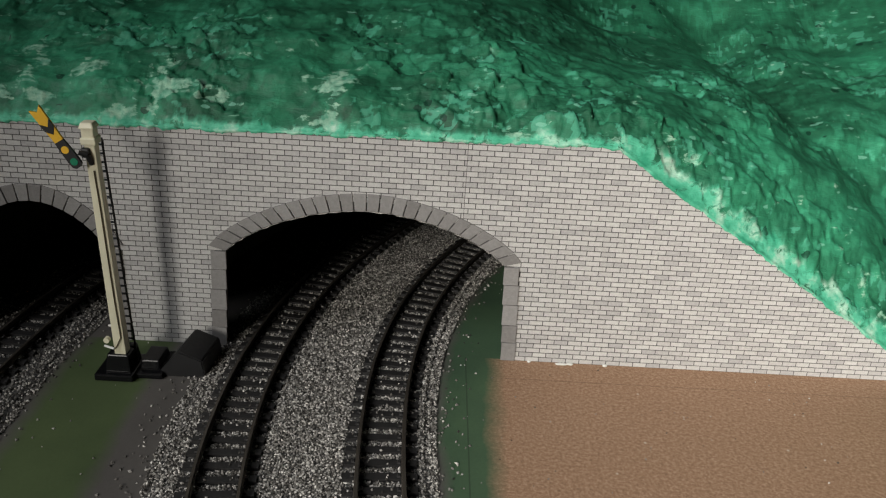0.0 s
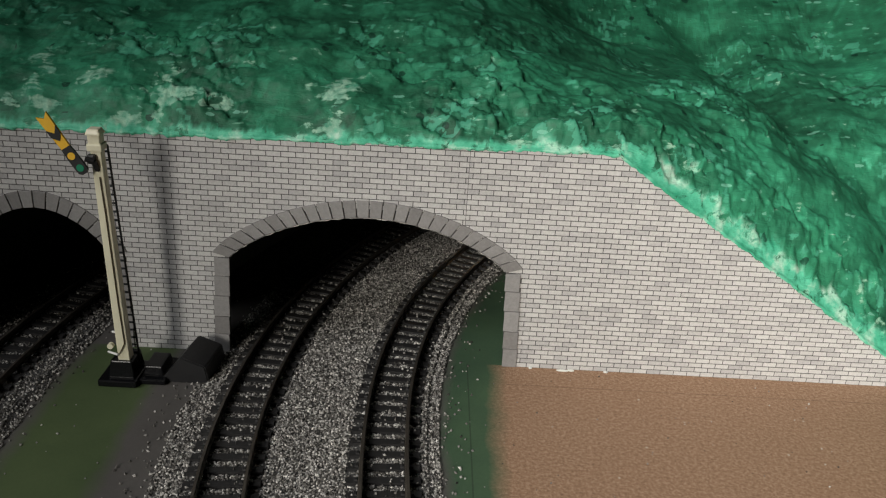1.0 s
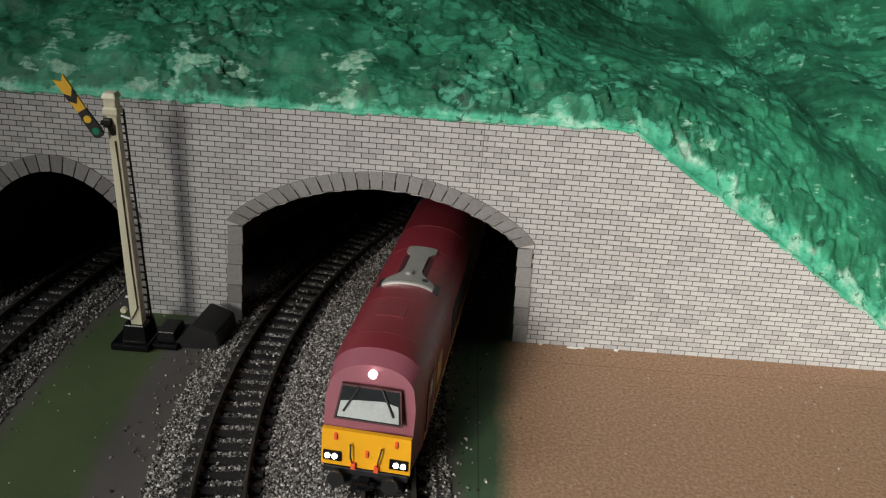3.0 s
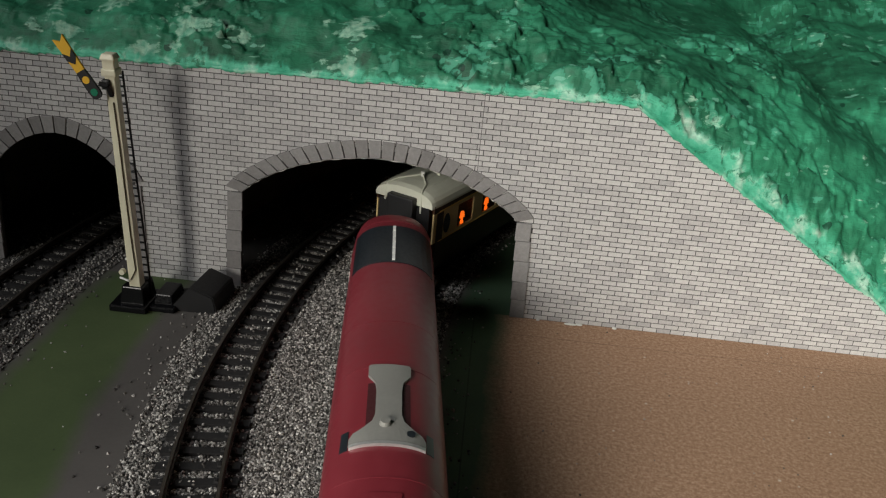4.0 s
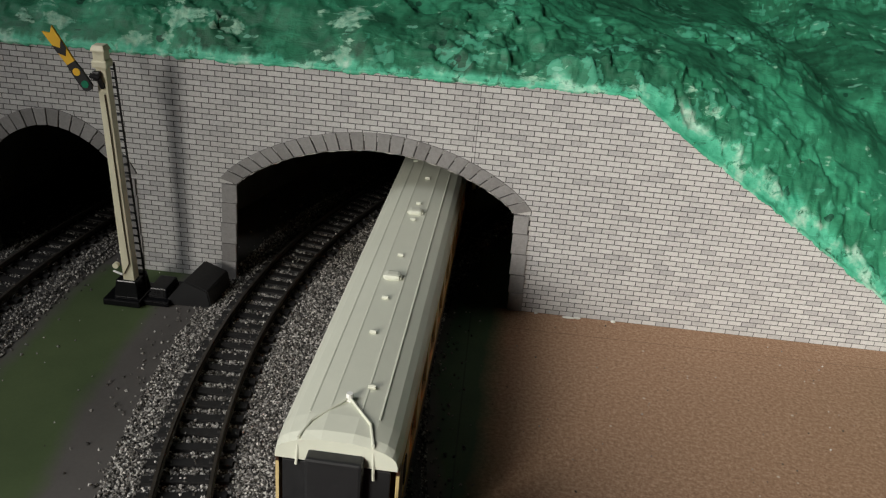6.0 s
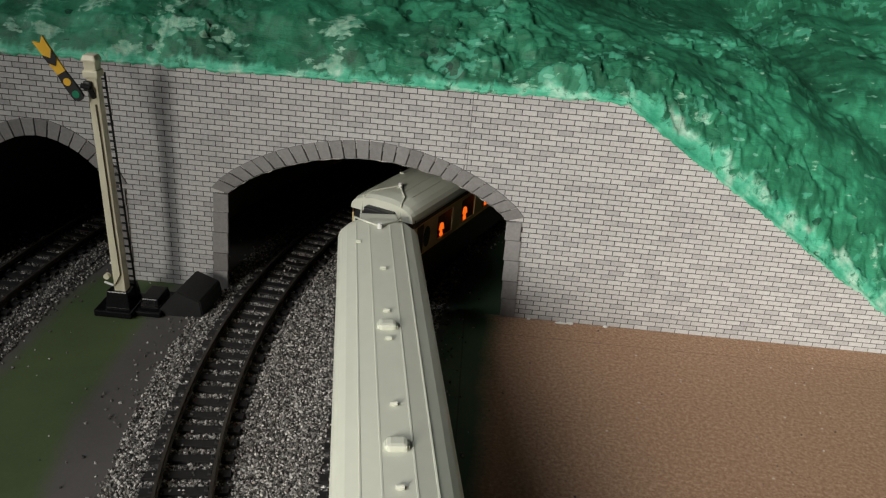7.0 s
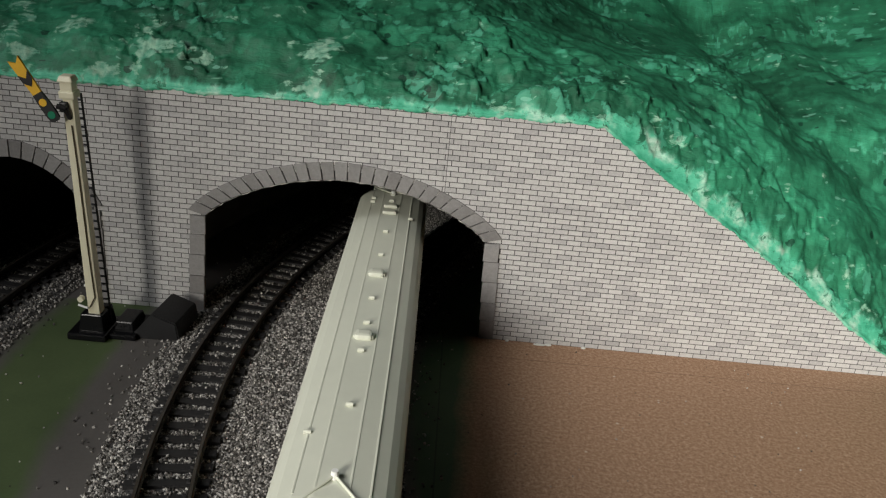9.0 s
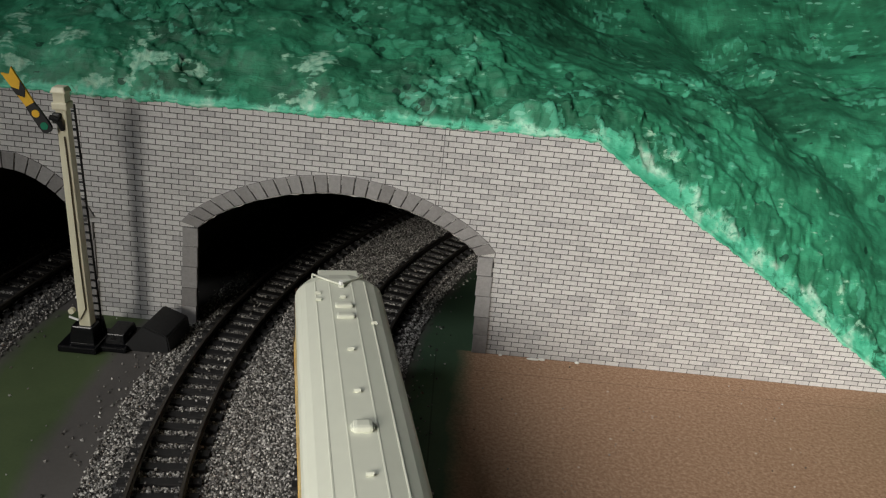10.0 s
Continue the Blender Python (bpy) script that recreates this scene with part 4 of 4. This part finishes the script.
def build_motor_cover():
    """A black wedge-roofed cover between the base and the tunnel jamb."""
    bm = bmesh.new()
    prof = [(-25, 0), (-24.5, 1.6), (-15.5, 12.8), (-5, 8.6), (-3.6, 0)]
    loft(bm, [[(x + 0.10 * (y + 30), y, z) for x, z in prof] for y in (-30, -8)])
    bmesh.ops.bevel(bm, geom=bm.edges[:], offset=0.5, segments=2, affect="EDGES")
    tagged(part("point_motor_cover", bm, M["matt_black"]), "matt black plastic cover beside the tunnel jamb", "motor cover")


build_motor_cover()


# ---- bricks and arch stones of the tunnel front ----
BH, BL, JOINT = 2.455, 6.5, 0.40


def clip(poly, nx, nz, d):
    """The part of a polygon of (x, z) where nx * x + nz * z <= d."""
    out = []
    for (x0, z0), (x1, z1) in zip(poly, poly[1:] + poly[:1]):
        a, b = nx * x0 + nz * z0 - d, nx * x1 + nz * z1 - d
        if a <= 0:
            out.append((x0, z0))
        if a * b < 0:
            t = a / (a - b)
            out.append((x0 + t * (x1 - x0), z0 + t * (z1 - z0)))
    return out


def in_opening(x, z):
    for mid, a, zs, h, j0, j1 in ARCHES:
        if j0 - 2.2 < x < j1 + 2.2 and (z < zs or z < zs + 1.2 + (h + 2.8) * max(0, 1 - abs((x - mid) / (a + 3.8)) ** 1.9) ** 0.8):
            return True
    return False


def build_bricks():
    rest = bmesh.new()
    shared, made = {}, 0
    seam = 106.7
    for side in (0, 1):
        for row in range(44):
            z0, z1 = row * BH + JOINT / 2, (row + 1) * BH - JOINT / 2
            start = (-200.0 if side == 0 else seam - 0.22 * BL) - (0 if row % 2 else BL / 2)
            k = 0
            while start + k * BL < (seam if side == 0 else END):
                x0 = start + k * BL + JOINT / 2
                x1 = x0 + BL - JOINT
                k += 1
                if side == 0:
                    x1 = min(x1, seam - 0.12)
                else:
                    x0 = max(x0, seam + 0.12)
                if x1 - x0 < 0.6:
                    continue
                mx, mz = (x0 + x1) / 2, (z0 + z1) / 2
                if in_opening(mx, mz):
                    continue
                poly = [(x0, z0), (x1, z0), (x1, z1), (x0, z1)]
                poly = clip(poly, FALL, 1.0, TOP + FALL * CORNER - 0.4)
                if mx < 147:
                    poly = clip(poly, -0.01266, 1.0, TOP - 0.01266 * 147 - 0.1) if len(poly) > 2 else poly
                poly = clip(poly, 0, 1.0, TOP - 0.2) if len(poly) > 2 else poly
                if len(poly) < 3:
                    continue
                whole = len(poly) == 4 and x1 - x0 > BL - JOINT - 0.02
                if whole and 133 < mx < 198 and made < 290:
                    if "brick" not in shared:
                        w, t = (BL - JOINT) / 2, (BH - JOINT) / 2
                        bm = bmesh.new()
                        loft(bm, [[(-w, 0.2, -t), (w, 0.2, -t), (w, 0.2, t), (-w, 0.2, t)], [(-w, 0.02, -t), (w, 0.02, -t), (w, 0.02, t), (-w, 0.02, t)], [(-w + 0.06, -0.04, -t + 0.06), (w - 0.06, -0.04, -t + 0.06), (w - 0.06, -0.04, t - 0.06), (-w + 0.06, -0.04, t - 0.06)]])
                        shared["brick"] = mesh_of("brick", bm, M["brick"])
                    put("brick", shared["brick"], front, Matrix.Translation((mx * MM, random.uniform(-0.02, 0.02) * MM, mz * MM)))
                    made += 1
                else:
                    dy = random.uniform(-0.02, 0.02)
                    loft(rest, [[(x, 0.2, z) for x, z in poly], [(x, -0.03 + dy, z) for x, z in poly]])
    tagged(part("bricks", rest, M["bricks"], front), "grey printed bricks", kind="stuff")


build_bricks()


def build_stones():
    for index, arch in enumerate(ARCHES):
        mid, a, zs, h, j0, j1 = arch
        n = 26 if index == 0 else 16
        fine = 400
        inner, outer = [], []
        for i in range(fine + 1):
            inner.append(Vector(arch_at(arch, i, fine, -0.6)))
            outer.append(Vector(arch_at(arch, i, fine, 7.9, 2.5, 5.7)))
        run = [0.0]
        for p, q in zip(outer, outer[1:]):
            run.append(run[-1] + (q - p).length)
        cuts = [min(range(fine + 1), key=lambda i: abs(run[i] - run[-1] * k / n)) for k in range(n + 1)]
        for k in range(n):
            i0, i1 = cuts[k], cuts[k + 1]
            quad = [inner[i0], outer[i0], outer[i1], inner[i1]]
            c = sum(quad, Vector((0, 0))) / 4
            quad = [c + (p - c) * (1 - 0.5 / max(1, (p - c).length)) for p in quad]
            out = -0.75 + random.uniform(-0.12, 0.12)
            wob = random.uniform(-0.25, 0.25)
            bm = bmesh.new()
            loft(bm, [[(p.x, 0.3, p.y) for p in quad], [(p.x, out + 0.12, p.y) for p in quad], [(c.x + (p.x - c.x) * 0.95, out, c.y + (p.y - c.y) * 0.95 + wob * 0.2) for p in quad]])
            part("arch_stone", bm, M["stone"], front)
        for foot, s, wide in ((j0, -1, 7.0), (j1, 1, 7.0)):
            z = 0.0
            heights = [8.6, 8.2, 9.4, 9.0, 8.0]
            total = sum(heights)
            for hh in heights:
                z0, z1 = z * zs / total + 0.18, (z + hh) * zs / total - 0.18
                z += hh
                f = 1 - (z0 + z1) / 2 / zs
                spring = mid + s * (a - 0.5)
                base = spring + (foot - spring) * f
                x0, x1 = sorted((base, base + s * (wide + random.uniform(-0.2, 0.3))))
                out = -0.75 + random.uniform(-0.12, 0.12)
                bm = bmesh.new()
                loft(bm, [[(x0, 0.3, z0), (x1, 0.3, z0), (x1, 0.3, z1), (x0, 0.3, z1)], [(x0, out + 0.12, z0), (x1, out + 0.12, z0), (x1, out + 0.12, z1), (x0, out + 0.12, z1)], [(x0 + 0.12, out, z0 + 0.12), (x1 - 0.12, out, z0 + 0.12), (x1 - 0.12, out, z1 - 0.12), (x0 + 0.12, out, z1 - 0.12)]])
                part("jamb_stone", bm, M["stone"], front)


build_stones()


def build_torn_edge():
    """The pale torn edge of the card round the underside of the large arch."""
    rings = []
    for i in range(161):
        lip = max(0.03, 0.75 * noise.noise((i * 0.23, 8.0, 0)) + 0.12)
        p, q = arch_at(ARCHES[0], 6 + i, 172, -0.55), arch_at(ARCHES[0], 6 + i, 172, -0.55 - lip)
        rings.append([(p[0], -0.3, p[1]), (p[0], 0.6, p[1]), (q[0], 0.6, q[1]), (q[0], -0.3, q[1])])
    part("torn_card_edge", loft(bmesh.new(), rings), M["card"], front, "pale torn card edge under the arch stones")


build_torn_edge()


def build_crumbs():
    """White plaster crumbs along the foot of the brick card."""
    for x, y, w in ((158.5, -1.6, 3.2), (162.5, -1.2, 1.8), (179.5, -0.8, 1.2), (143, -0.7, 0.9)):
        bm = bmesh.new()
        bmesh.ops.create_icosphere(bm, subdivisions=2, radius=1)
        for v in bm.verts:
            v.co = Vector((x + v.co.x * w, y + v.co.y * 0.8, 0.35 + v.co.z * 0.55)) * 1.0
            v.co += Vector((0, 0, 0.25 * noise.noise(v.co * 1.3)))
        tagged(part("plaster_crumb", bm, M["white"], smooth=True), "white plaster crumb at the foot of the brick wall", "crumb", "crumbs at the wall foot")


build_crumbs()


# ---- the train runs round the curve ----
NOSE = ((0.0, 326.0), (1.0, 199.0), (1.5, 134.0), (2.0, 62.5), (2.5, -4.0), (2.7, -30.5), (3.3, -108.5), (3.8, -169.5), (4.0, -189.5), (5.0, -288.5), (6.5, -428.0), (7.0, -472.5), (7.5, -523.0), (10.0, -761.0))


def nose_at(t):
    for (t0, s0), (t1, s1) in zip(NOSE, NOSE[1:]):
        if t <= t1:
            return s0 + (s1 - s0) * (t - t0) / (t1 - t0)
    return NOSE[-1][1]


def ride(s_mid, bogies):
    """A vehicle whose two bogie pins keep to the middle of the near track."""
    fx, fy, _ = arc_at(R_NEAR, s_mid - bogies, near=True)
    bx, by, _ = arc_at(R_NEAR, s_mid + bogies, near=True)
    return pose((fx + bx) / 2 * MM, (fy + by) / 2 * MM, RAIL_TOP * MM, 0, 0, math.degrees(math.atan2(fy - by, fx - bx)))


def motions():
    times = [i * 0.25 for i in range(41)]
    first = LOCO_LEN + GAP_LOCO
    second = first + COACH_LEN + GAP_COACH
    walk(loco, [(t, ride(nose_at(t) + LOCO_LEN / 2, 70)) for t in times])
    walk(coach_front, [(t, ride(nose_at(t) + first + COACH_LEN / 2, 82)) for t in times])
    walk(coach_rear, [(t, ride(nose_at(t) + second + COACH_LEN / 2, 82)) for t in times])


motions()
